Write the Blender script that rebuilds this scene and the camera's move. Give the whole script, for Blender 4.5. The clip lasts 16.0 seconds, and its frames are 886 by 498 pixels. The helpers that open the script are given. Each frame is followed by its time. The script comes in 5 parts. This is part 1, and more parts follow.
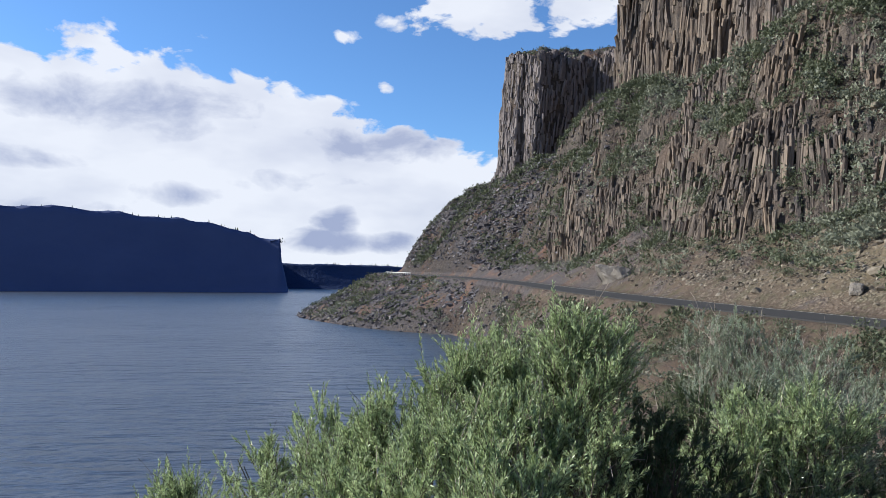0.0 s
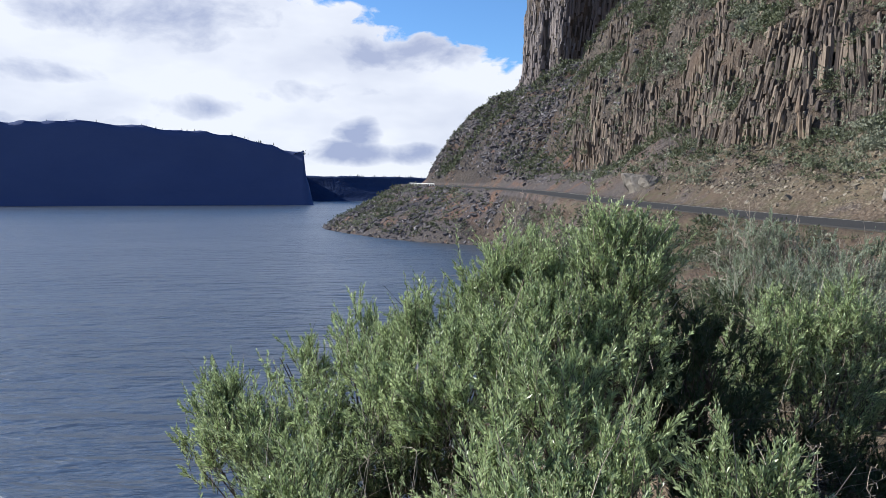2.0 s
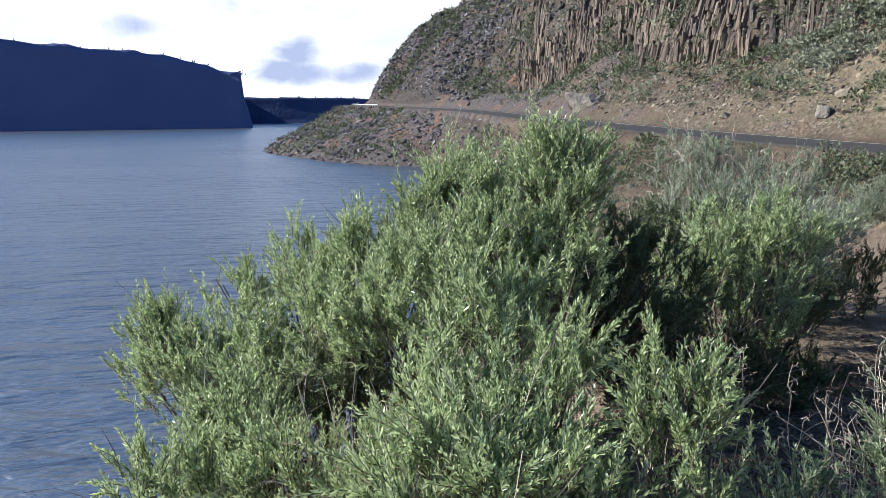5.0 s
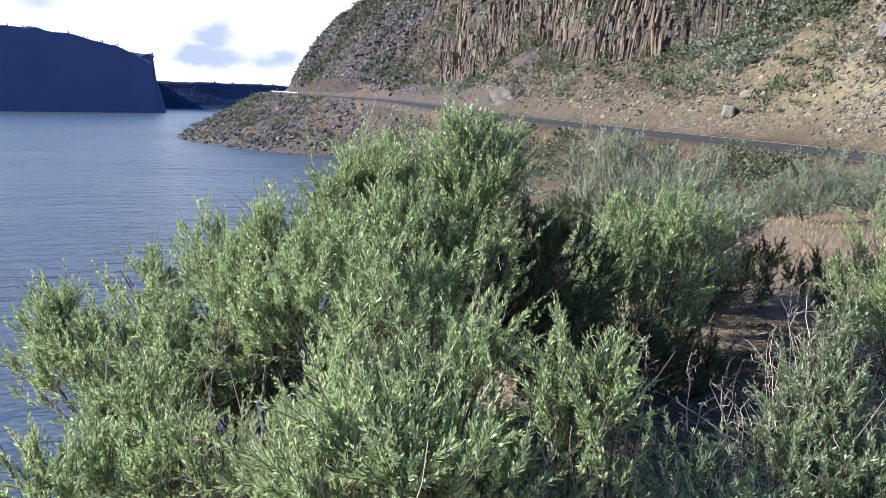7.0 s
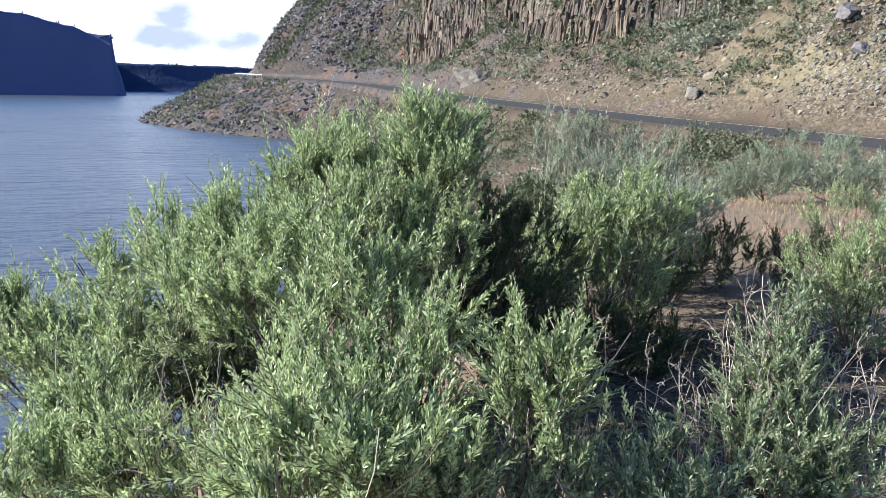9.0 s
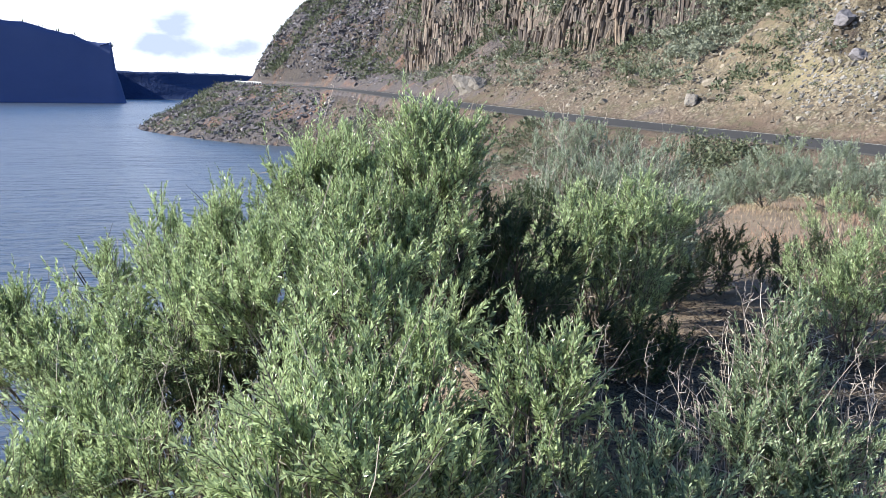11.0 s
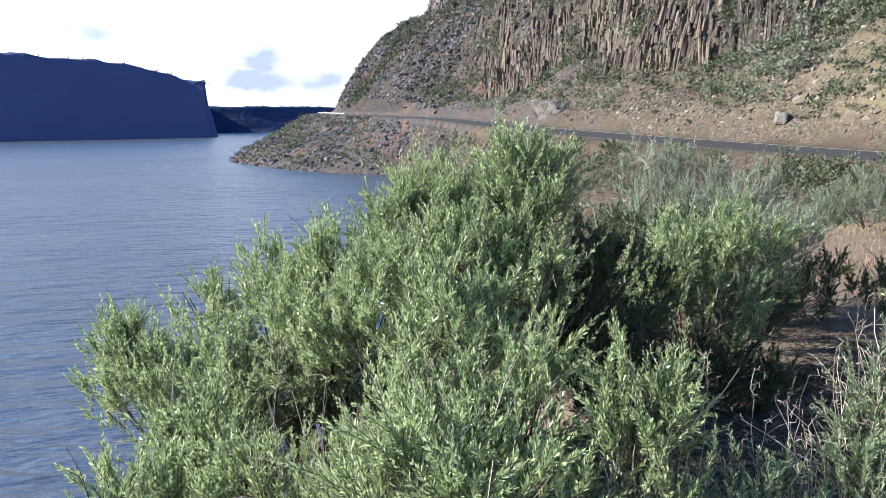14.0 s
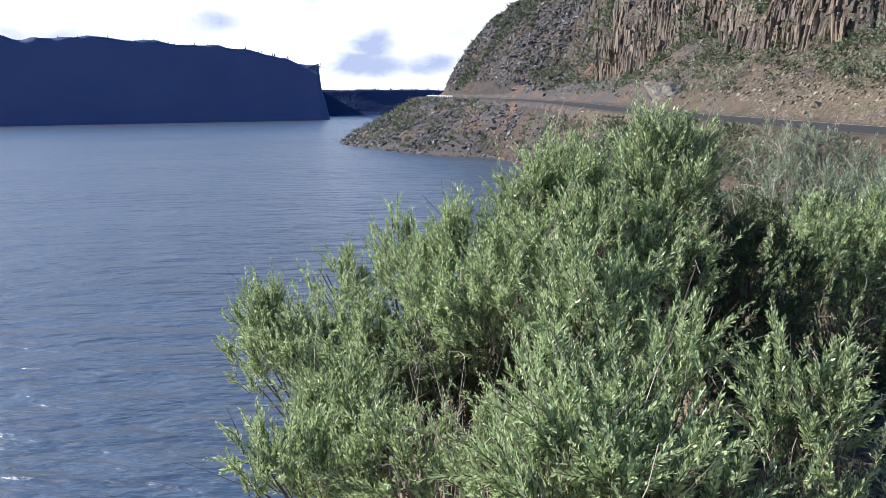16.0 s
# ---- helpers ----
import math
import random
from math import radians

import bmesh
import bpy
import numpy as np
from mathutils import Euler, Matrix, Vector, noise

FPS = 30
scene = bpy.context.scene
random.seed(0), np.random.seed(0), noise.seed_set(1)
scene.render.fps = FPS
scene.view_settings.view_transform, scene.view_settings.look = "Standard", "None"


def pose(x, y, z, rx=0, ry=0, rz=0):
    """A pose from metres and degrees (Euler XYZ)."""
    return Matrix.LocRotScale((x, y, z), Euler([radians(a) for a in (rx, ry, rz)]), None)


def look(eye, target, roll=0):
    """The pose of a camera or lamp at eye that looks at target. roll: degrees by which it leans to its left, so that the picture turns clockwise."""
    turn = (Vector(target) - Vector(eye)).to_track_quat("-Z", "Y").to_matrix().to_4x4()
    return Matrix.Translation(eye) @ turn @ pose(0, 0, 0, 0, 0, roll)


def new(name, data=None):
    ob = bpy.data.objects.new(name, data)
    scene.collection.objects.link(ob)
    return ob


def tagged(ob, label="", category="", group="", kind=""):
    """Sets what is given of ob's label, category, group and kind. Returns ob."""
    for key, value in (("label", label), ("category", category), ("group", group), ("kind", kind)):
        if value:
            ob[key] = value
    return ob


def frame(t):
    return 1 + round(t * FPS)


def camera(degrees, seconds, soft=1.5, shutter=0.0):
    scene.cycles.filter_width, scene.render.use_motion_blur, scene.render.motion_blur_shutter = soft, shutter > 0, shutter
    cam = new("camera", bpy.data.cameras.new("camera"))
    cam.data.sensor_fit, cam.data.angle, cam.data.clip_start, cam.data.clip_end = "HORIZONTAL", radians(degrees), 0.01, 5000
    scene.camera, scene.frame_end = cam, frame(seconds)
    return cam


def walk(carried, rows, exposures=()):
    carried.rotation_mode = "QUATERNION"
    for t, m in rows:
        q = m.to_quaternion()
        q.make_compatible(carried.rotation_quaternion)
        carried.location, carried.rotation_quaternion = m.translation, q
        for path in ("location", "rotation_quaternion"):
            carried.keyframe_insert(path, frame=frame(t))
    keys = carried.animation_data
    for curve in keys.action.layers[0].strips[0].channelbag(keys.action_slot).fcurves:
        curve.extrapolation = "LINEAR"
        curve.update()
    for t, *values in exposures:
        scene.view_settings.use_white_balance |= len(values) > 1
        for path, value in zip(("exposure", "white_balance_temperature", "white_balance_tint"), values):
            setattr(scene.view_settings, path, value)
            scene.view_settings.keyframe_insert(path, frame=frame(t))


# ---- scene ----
# Camera: carried by hand on a lakeside shelf, about eleven metres over the water.
EYE = 11.0
cam = camera(62.9, 16.0, soft=0.5)
ROWS = [
    (0.0, 0.000, 0.000, 0.000, 0.00, 2.40, -0.30), (0.5, -0.032, 0.019, -0.013, 0.89, 1.29, 0.89),
    (1.0, -0.052, -0.015, -0.038, 1.44, -1.00, 0.71), (1.5, -0.058, 0.017, -0.047, 1.43, -2.76, 0.72),
    (2.0, -0.069, 0.028, -0.062, 1.89, -4.63, 0.28), (2.5, -0.070, 0.048, -0.070, 2.09, -5.93, 0.63),
    (3.0, -0.069, 0.056, -0.079, 2.01, -6.99, 1.17), (3.5, -0.055, 0.041, -0.085, 0.87, -8.34, 1.50),
    (4.0, -0.043, 0.054, -0.094, -0.37, -9.31, 1.43), (6.5, -0.010, 0.085, -0.111, -6.59, -11.82, -0.54),
    (7.0, 0.003, 0.081, -0.108, -8.54, -11.51, -0.79), (7.5, 0.021, 0.071, -0.102, -9.86, -10.97, -0.77),
    (8.0, 0.034, 0.085, -0.104, -10.15, -11.53, -0.58), (8.5, 0.045, 0.115, -0.114, -10.83, -12.25, -0.65),
    (9.0, 0.051, 0.110, -0.116, -11.09, -12.81, -0.75), (11.5, 0.046, 0.090, -0.103, -11.13, -11.76, -0.55),
    (12.0, 0.028, 0.081, -0.099, -10.00, -11.07, 0.07), (12.5, 0.017, 0.090, -0.092, -8.26, -10.70, 0.70),
    (13.0, -0.007, 0.074, -0.098, -6.75, -10.35, 0.83), (13.5, -0.022, 0.051, -0.088, -5.91, -10.37, 0.81),
    (14.0, -0.030, 0.063, -0.091, -5.06, -10.24, 1.06), (14.5, -0.060, 0.055, -0.091, -3.56, -10.23, 0.80),
    (15.0, -0.111, 0.041, -0.093, -0.50, -10.57, 1.26), (15.5, -0.148, 0.043, -0.092, 1.17, -11.03, 1.29),
    (16.0, -0.182, 0.040, -0.094, 3.26, -11.39, 1.17)]
walk(cam, [(t, pose(x, y, EYE + z, 90 + pitch, roll, yaw)) for t, x, y, z, yaw, pitch, roll in ROWS],
     exposures=[(0.0, 0.72), (2.0, 0.80), (4.0, 1.05), (6.5, 1.36), (9.0, 1.54), (12.5, 1.58), (14.5, 1.46), (16.0, 1.23)])

# ---- world and sun ----
SUN_AZ, SUN_EL = -78.0, 29.0          # degrees from +y (clockwise positive), degrees up


class Nodes:
    """Short-hand for building a node tree."""

    def __init__(self, tree):
        self.tree = tree
        tree.nodes.clear()

    def node(self, kind, *inputs, **props):
        n = self.tree.nodes.new(kind)
        for key, value in props.items():
            if key == "inputs":
                for k, v in value.items():
                    self.put(n.inputs[k], v)
            elif key == "operation":
                n.operation = value
            elif key == "noise_dimensions":
                n.noise_dimensions = value
            elif key == "data_type":
                n.data_type = value
            elif key == "blend_type":
                n.blend_type = value
            elif key == "feature":
                n.feature = value
            elif key == "wave_type":
                n.wave_type = value
        for sock, v in zip(n.inputs, inputs):
            self.put(sock, v)
        return n

    def put(self, sock, v):
        if v is None:
            return
        if isinstance(v, bpy.types.Node):
            v = v.outputs[0]
        if isinstance(v, bpy.types.NodeSocket):
            self.tree.links.new(v, sock)
        else:
            sock.default_value = v

    def math(self, op, *a):
        return self.node("ShaderNodeMath", *a, operation=op).outputs[0]

    def ramp(self, fac, *stops):
        n = self.node("ShaderNodeValToRGB", fac)
        e = n.color_ramp.elements
        while len(e) < len(stops):
            e.new(0.5)
        for el, (p, c) in zip(e, stops):
            el.position = p
            el.color = (*c, 1) if isinstance(c, tuple) else (c, c, c, 1)
        return n.outputs[0]

    def noise(self, vec, scale, detail=4, rough=0.55, distort=0.0):
        n = self.node("ShaderNodeTexNoise", inputs={"Scale": scale, "Detail": detail, "Roughness": rough, "Distortion": distort})
        if vec is not None:
            self.put(n.inputs["Vector"], vec)
        return n.outputs["Fac"]

    def mix(self, fac, a, b, mode="MIX"):
        n = self.tree.nodes.new("ShaderNodeMix")
        n.data_type, n.blend_type = "RGBA", mode
        col = lambda v: (*v, 1) if isinstance(v, tuple) and len(v) == 3 else v
        self.put(n.inputs[0], fac), self.put(n.inputs[6], col(a)), self.put(n.inputs[7], col(b))
        return n.outputs[2]


world = bpy.data.worlds.new("sky")
scene.world = world
world.use_nodes = True
w = Nodes(world.node_tree)
sky = w.node("ShaderNodeTexSky")
sky.sky_type, sky.sun_disc = "NISHITA", False
sky.sun_elevation, sky.sun_rotation = radians(SUN_EL), radians(SUN_AZ)
sky.altitude, sky.air_density, sky.dust_density, sky.ozone_density = 600, 1.0, 0.3, 2.0
dirn = w.node("ShaderNodeTexCoord").outputs["Generated"]
sep = w.node("ShaderNodeSeparateXYZ", dirn)
az = w.math("MULTIPLY", w.math("ARCTAN2", sep.outputs[0], sep.outputs[1]), 57.2958)
el = w.math("MULTIPLY", w.math("ARCSINE", sep.outputs[2]), 57.2958)
ae = w.node("ShaderNodeCombineXYZ", az, w.math("MULTIPLY", el, 1.7), 0.0).outputs[0]
puff = w.math("SUBTRACT", w.noise(ae, 0.21, 8, 0.56, 0.25), 0.5)
# The cloud bank: its top edge sinks from the open lake towards the cliff.
edge = w.math("MINIMUM", w.math("SUBTRACT", 11.2, w.math("MULTIPLY", az, 0.29)), 16.6)
bank = w.math("ADD", w.math("MULTIPLY", w.math("SUBTRACT", edge, el), 0.42), w.math("MULTIPLY", puff, 4.2))


def blob(a, e, ra, re, gain, ragged=3.0):
    da = w.math("DIVIDE", w.math("SUBTRACT", az, a), ra)
    de = w.math("DIVIDE", w.math("SUBTRACT", el, e), re)
    r2 = w.math("ADD", w.math("MULTIPLY", da, da), w.math("MULTIPLY", de, de))
    return w.math("ADD", w.math("MULTIPLY", w.math("SUBTRACT", 1.0, r2), gain), w.math("MULTIPLY", puff, ragged))


def gather(rows):
    top = None
    for row in rows:
        b = blob(*row)
        top = b if top is None else w.math("MAXIMUM", top, b)
    return top


dens = w.math("MAXIMUM", bank, gather(((6.0, 21.5, 8.0, 3.0, 1.0, 5.0), (-4.7, 19.7, 1.3, 0.8, 0.35, 3.0), (-7.4, 18.6, 1.2, 0.5, 0.3, 3.0), (-4.6, 14.9, 0.6, 0.35, 0.25, 4.0),
                                       (-9.5, 13.4, 3.2, 0.9, 0.6, 3.0), (120.0, 8.0, 40.0, 5.0, 0.5, 4.0))))
cover = w.math("MULTIPLY", w.ramp(dens, (0.0, 0.0), (0.32, 1.0)), 0.98)
# Grey undersides inside the bank, and one blue-grey cloud low over the far ridge.
body = w.ramp(gather(((-22.5, 12.4, 9.5, 2.2, 0.8, 3.4), (-5.0, 10.6, 7.5, 1.7, 0.8, 3.4), (-31.0, 8.2, 5.0, 0.9, 0.6, 3.2), (-20.5, 6.2, 4.5, 0.9, 0.55, 3.2),
                      (-12.0, 7.6, 5.0, 0.9, 0.4, 3.2), (-31.0, 5.0, 6.0, 0.8, 0.5, 3.2), (-45.0, 12.0, 9.0, 3.0, 0.8, 3.4))), (0.0, 0.0), (1.0, 1.0))
soft = w.ramp(w.noise(w.node("ShaderNodeCombineXYZ", w.math("MULTIPLY", az, 0.5), w.math("MULTIPLY", el, 1.3), 3.0).outputs[0], 0.2, 4, 0.5), (0.45, 0.0), (0.72, 0.36))
low = w.ramp(gather(((-9.4, 3.0, 4.4, 1.1, 1.2, 3.2), (-8.3, 4.5, 2.0, 1.6, 1.1, 3.2), (-4.0, 3.0, 2.8, 1.0, 1.0, 3.2), (-16.0, 2.6, 4.0, 0.5, 0.5, 2.6))), (-0.2, 0.0), (1.2, 1.0))
shade = w.math("MAXIMUM", w.math("MAXIMUM", w.math("MULTIPLY", body, 0.85), soft), w.math("MULTIPLY", low, 0.95))
cloud = w.mix(shade, (9.3, 9.8, 10.9), (3.8, 4.5, 6.8))
blue = w.mix(1.0, sky.outputs[0], (1.0, 1.45, 1.95), "MULTIPLY")
sky_colour = w.mix(cover, blue, cloud)
out = w.node("ShaderNodeOutputWorld")
w.put(out.inputs[0], w.node("ShaderNodeBackground", sky_colour, 0.055))

sun = new("sun", bpy.data.lights.new("sun", "SUN"))
sun.data.energy, sun.data.angle, sun.data.color = 5.0, radians(0.6), (0.97, 0.95, 0.90)
sx, sy = math.sin(radians(SUN_AZ)), math.cos(radians(SUN_AZ))
sun.matrix_world = look((0, 0, 60), Vector((0, 0, 60)) - Vector((sx, sy, math.tan(radians(SUN_EL)))))


# ---- materials ----
def material(name, build, lucent=0.0):
    m = bpy.data.materials.new(name)
    m.use_nodes = True
    n = Nodes(m.node_tree)
    pos = n.node("ShaderNodeTexCoord").outputs["Object"]
    colour, rough, height, strength, distance, extra = build(n, pos)
    bsdf = n.node("ShaderNodeBsdfPrincipled")
    n.put(bsdf.inputs["Base Color"], colour if not isinstance(colour, tuple) else (*colour, 1))
    n.put(bsdf.inputs["Roughness"], rough)
    for k, v in extra.items():
        n.put(bsdf.inputs[k], v)
    if height is not None:
        b = n.node("ShaderNodeBump", inputs={"Strength": strength, "Distance": distance, "Height": height})
        n.put(bsdf.inputs["Normal"], b)
    o = n.node("ShaderNodeOutputMaterial")
    if lucent:
        tl = n.node("ShaderNodeBsdfTranslucent", colour)
        bsdf = n.node("ShaderNodeMixShader", lucent, bsdf, tl)
    n.put(o.inputs[0], bsdf)
    return m


def soil(n, pos):
    sp = n.node("ShaderNodeSeparateXYZ", pos)
    big, mid, fine = n.noise(pos, 0.035, 4), n.noise(pos, 0.22, 5, 0.65), n.noise(pos, 2.2, 6, 0.7)
    red = n.mix(n.ramp(mid, (0.35, 0.0), (0.65, 1.0)), (0.066, 0.049, 0.038), (0.128, 0.092, 0.067))
    tan = n.mix(n.ramp(mid, (0.4, 0.0), (0.7, 1.0)), (0.21, 0.176, 0.104), (0.33, 0.278, 0.168))
    near = n.ramp(n.math("ADD", n.math("MULTIPLY", sp.outputs[1], -0.0125), n.math("ADD", 1.05, n.math("MULTIPLY", n.math("SUBTRACT", big, 0.5), 0.9))), (0.2, 0.0), (0.7, 1.0))
    above = n.ramp(n.math("MULTIPLY", sp.outputs[2], 0.05), (0.45, 0.0), (0.6, 1.0))
    base = n.mix(n.math("MULTIPLY", near, above), red, tan)
    grey = n.mix(fine, (0.060, 0.054, 0.057), (0.115, 0.103, 0.104))
    scree = n.ramp(n.math("ADD", n.math("MULTIPLY", sp.outputs[1], 0.006), n.math("MULTIPLY", n.math("SUBTRACT", mid, 0.5), 1.4)), (0.50, 0.0), (0.72, 1.0))
    base = n.mix(n.math("MULTIPLY", scree, 0.92), base, grey)
    rusty = n.math("MULTIPLY", n.ramp(n.noise(pos, 0.11, 5, 0.7), (0.52, 0.0), (0.62, 0.8)), n.ramp(n.math("MULTIPLY", sp.outputs[1], 0.005), (0.4, 0.0), (0.6, 1.0)))
    base = n.mix(rusty, base, (0.19, 0.10, 0.062))
    grass = n.ramp(n.noise(pos, 0.6, 6, 0.75), (0.48, 0.0), (0.62, 1.0))
    base = n.mix(n.math("MULTIPLY", grass, n.math("SUBTRACT", 0.62, n.math("MULTIPLY", scree, 0.42))), base, (0.078, 0.080, 0.042))
    base = n.mix(n.ramp(fine, (0.3, 0.55), (0.5, 0.0)), base, (0.07, 0.055, 0.045))
    # loose stones lying close together
    warp = n.node("ShaderNodeVectorMath", pos, n.node("ShaderNodeTexNoise", inputs={"Vector": pos, "Scale": 1.1, "Detail": 2}).outputs["Color"]).outputs[0]
    big_v = n.node("ShaderNodeTexVoronoi", inputs={"Vector": warp, "Scale": 1.6})
    small_v = n.node("ShaderNodeTexVoronoi", inputs={"Vector": warp, "Scale": 3.7})
    stony = n.ramp(n.math("ADD", n.noise(pos, 0.09, 4, 0.6), n.math("MULTIPLY", n.math("SUBTRACT", mid, 0.5), 0.6)), (0.40, 0.0), (0.58, 1.0))
    uphill = n.math("MAXIMUM", n.ramp(n.math("MULTIPLY", sp.outputs[2], 0.05), (0.40, 0.0), (0.47, 1.0)), n.ramp(n.math("MULTIPLY", sp.outputs[1], 0.005), (0.44, 0.0), (0.56, 1.0)))
    stony = n.math("MULTIPLY", stony, uphill)
    shelf = n.ramp(n.math("ADD", n.math("MULTIPLY", sp.outputs[1], 0.02), n.math("MULTIPLY", n.math("SUBTRACT", mid, 0.5), 0.3)), (0.36, 0.65), (0.56, 0.0))
    base = n.mix(shelf, base, n.mix(fine, (0.15, 0.115, 0.08), (0.27, 0.205, 0.145)))
    tone = n.node("ShaderNodeSeparateColor", small_v.outputs["Color"]).outputs[0]
    stone = n.ramp(tone, (0.0, (0.085, 0.073, 0.06)), (0.5, (0.20, 0.175, 0.138)), (1.0, (0.34, 0.30, 0.23)))
    stone = n.mix(n.ramp(small_v.outputs["Distance"], (0.35, 0.0), (0.62, 0.85)), stone, (0.035, 0.028, 0.024))
    base = n.mix(n.math("MULTIPLY", stony, 0.38), base, stone)
    base = n.mix(n.math("MULTIPLY", scree, 0.75), base, (0.74, 0.73, 0.78), "MULTIPLY")
    # bare rock shows where the land is steep
    up_z = n.node("ShaderNodeSeparateXYZ", n.node("ShaderNodeNewGeometry").outputs["Normal"]).outputs[2]
    tall = n.node("ShaderNodeMapping", pos, inputs={"Scale": (1.0, 1.0, 0.22)})
    streak, hack = n.noise(tall, 1.1, 5, 0.7, 0.3), n.noise(pos, 1.9, 6, 0.75)
    rock = n.ramp(n.math("ADD", n.math("MULTIPLY", streak, 0.6), n.math("MULTIPLY", hack, 0.4)), (0.36, (0.028, 0.024, 0.023)), (0.50, (0.085, 0.072, 0.062)), (0.62, (0.15, 0.122, 0.098)), (0.75, (0.22, 0.185, 0.15)))
    rock = n.mix(n.ramp(n.noise(pos, 0.12, 4, 0.6), (0.5, 0.0), (0.7, 0.55)), rock, (0.115, 0.075, 0.052))
    crag = n.ramp(n.math("ADD", up_z, n.math("MULTIPLY", n.math("SUBTRACT", hack, 0.5), 0.5)), (0.42, 1.0), (0.60, 0.0))
    base = n.mix(crag, base, rock)
    lumps = n.math("MULTIPLY", n.math("ADD", n.math("SUBTRACT", 1.0, small_v.outputs["Distance"]), n.math("MULTIPLY", n.math("SUBTRACT", 1.0, big_v.outputs["Distance"]), 1.2)), n.math("ADD", stony, n.math("MULTIPLY", uphill, 0.25)))
    lumps = n.math("ADD", lumps, n.math("MULTIPLY", crag, n.math("ADD", n.math("MULTIPLY", streak, 4.0), n.math("MULTIPLY", hack, 3.0))))
    relief = n.math("ADD", n.math("ADD", n.math("MULTIPLY", mid, 0.6), fine), n.math("MULTIPLY", lumps, 0.5))
    return base, 0.95, n.math("MULTIPLY", relief, n.math("SUBTRACT", 1.0, n.math("MULTIPLY", shelf, 1.25))), 1.0, 0.26, {"Specular IOR Level": 0.15}


def basalt(n, pos):
    info = n.node("ShaderNodeObjectInfo").outputs["Random"]
    isle = n.node("ShaderNodeNewGeometry").outputs["Random Per Island"]
    tall = n.node("ShaderNodeMapping", pos, inputs={"Scale": (1.0, 1.0, 0.25)})
    mid, fine = n.noise(tall, 0.5, 5, 0.65), n.noise(tall, 4.0, 5, 0.7)
    c = n.ramp(n.math("FRACT", n.math("ADD", isle, info)), (0.0, (0.042, 0.037, 0.035)), (0.3, (0.096, 0.081, 0.071)), (0.7, (0.162, 0.134, 0.112)), (1.0, (0.235, 0.19, 0.148)))
    c = n.mix(n.ramp(mid, (0.4, 0.0), (0.74, 0.4)), c, (0.18, 0.11, 0.07))
    c = n.mix(n.ramp(n.noise(pos, 0.13, 4, 0.6), (0.5, 0.0), (0.75, 0.6)), c, (0.11, 0.105, 0.11))
    c = n.mix(n.ramp(n.noise(pos, 0.075, 5, 0.65), (0.50, 0.0), (0.64, 0.5)), c, (0.21, 0.158, 0.108))
    c = n.mix(n.ramp(fine, (0.3, 0.7), (0.55, 0.0)), c, (0.036, 0.031, 0.029))
    # the far tower is greyer stone, lightened for sunlight it fails to catch
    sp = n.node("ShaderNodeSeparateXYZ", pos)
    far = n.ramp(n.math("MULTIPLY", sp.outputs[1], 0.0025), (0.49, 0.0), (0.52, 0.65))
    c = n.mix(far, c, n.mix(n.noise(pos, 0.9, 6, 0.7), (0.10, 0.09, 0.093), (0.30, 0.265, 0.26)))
    return c, 0.9, n.math("ADD", mid, fine), 0.8, 0.2, {"Specular IOR Level": 0.2}


def rubble(n, pos):
    isle = n.node("ShaderNodeNewGeometry").outputs["Random Per Island"]
    c = n.ramp(isle, (0.0, (0.066, 0.055, 0.045)), (0.45, (0.132, 0.112, 0.086)), (0.85, (0.21, 0.178, 0.134)), (1.0, (0.30, 0.265, 0.21)))
    fine = n.noise(pos, 5.0, 5, 0.7)
    return n.mix(n.ramp(fine, (0.3, 0.5), (0.6, 0.0)), c, (0.07, 0.06, 0.05)), 0.9, fine, 0.6, 0.1, {"Specular IOR Level": 0.2}


def dark_rubble(n, pos):
    isle = n.node("ShaderNodeNewGeometry").outputs["Random Per Island"]
    c = n.ramp(isle, (0.0, (0.045, 0.042, 0.048)), (0.5, (0.092, 0.086, 0.094)), (0.9, (0.17, 0.158, 0.164)), (1.0, (0.29, 0.27, 0.27)))
    fine = n.noise(pos, 3.0, 5, 0.7)
    return n.mix(n.ramp(fine, (0.3, 0.5), (0.6, 0.0)), c, (0.04, 0.036, 0.034)), 0.9, fine, 0.6, 0.1, {"Specular IOR Level": 0.2}


def grey_rubble(n, pos):
    isle = n.node("ShaderNodeNewGeometry").outputs["Random Per Island"]
    c = n.ramp(isle, (0.0, (0.075, 0.07, 0.065)), (0.5, (0.145, 0.135, 0.122)), (1.0, (0.26, 0.245, 0.22)))
    fine = n.noise(pos, 4.0, 5, 0.7)
    return n.mix(n.ramp(fine, (0.3, 0.5), (0.6, 0.0)), c, (0.08, 0.072, 0.064)), 0.9, fine, 0.6, 0.1, {"Specular IOR Level": 0.2}


def leafy(dark, light, gloss):
    def build(n, pos):
        isle = n.node("ShaderNodeNewGeometry").outputs["Random Per Island"]
        patch = n.noise(pos, 1.7, 3)
        c = n.mix(n.math("ADD", n.math("MULTIPLY", isle, 0.75), n.math("MULTIPLY", n.math("SUBTRACT", patch, 0.28), 0.6)), dark, light)
        return c, gloss, None, 0, 0, {"Specular IOR Level": 0.45}
    return build


def bark(n, pos):
    s = n.node("ShaderNodeMapping", pos, inputs={"Scale": (30.0, 30.0, 6.0)})
    v = n.noise(s, 1.0, 4)
    return n.mix(v, (0.055, 0.043, 0.033), (0.15, 0.12, 0.092)), 0.9, v, 0.6, 0.01, {}


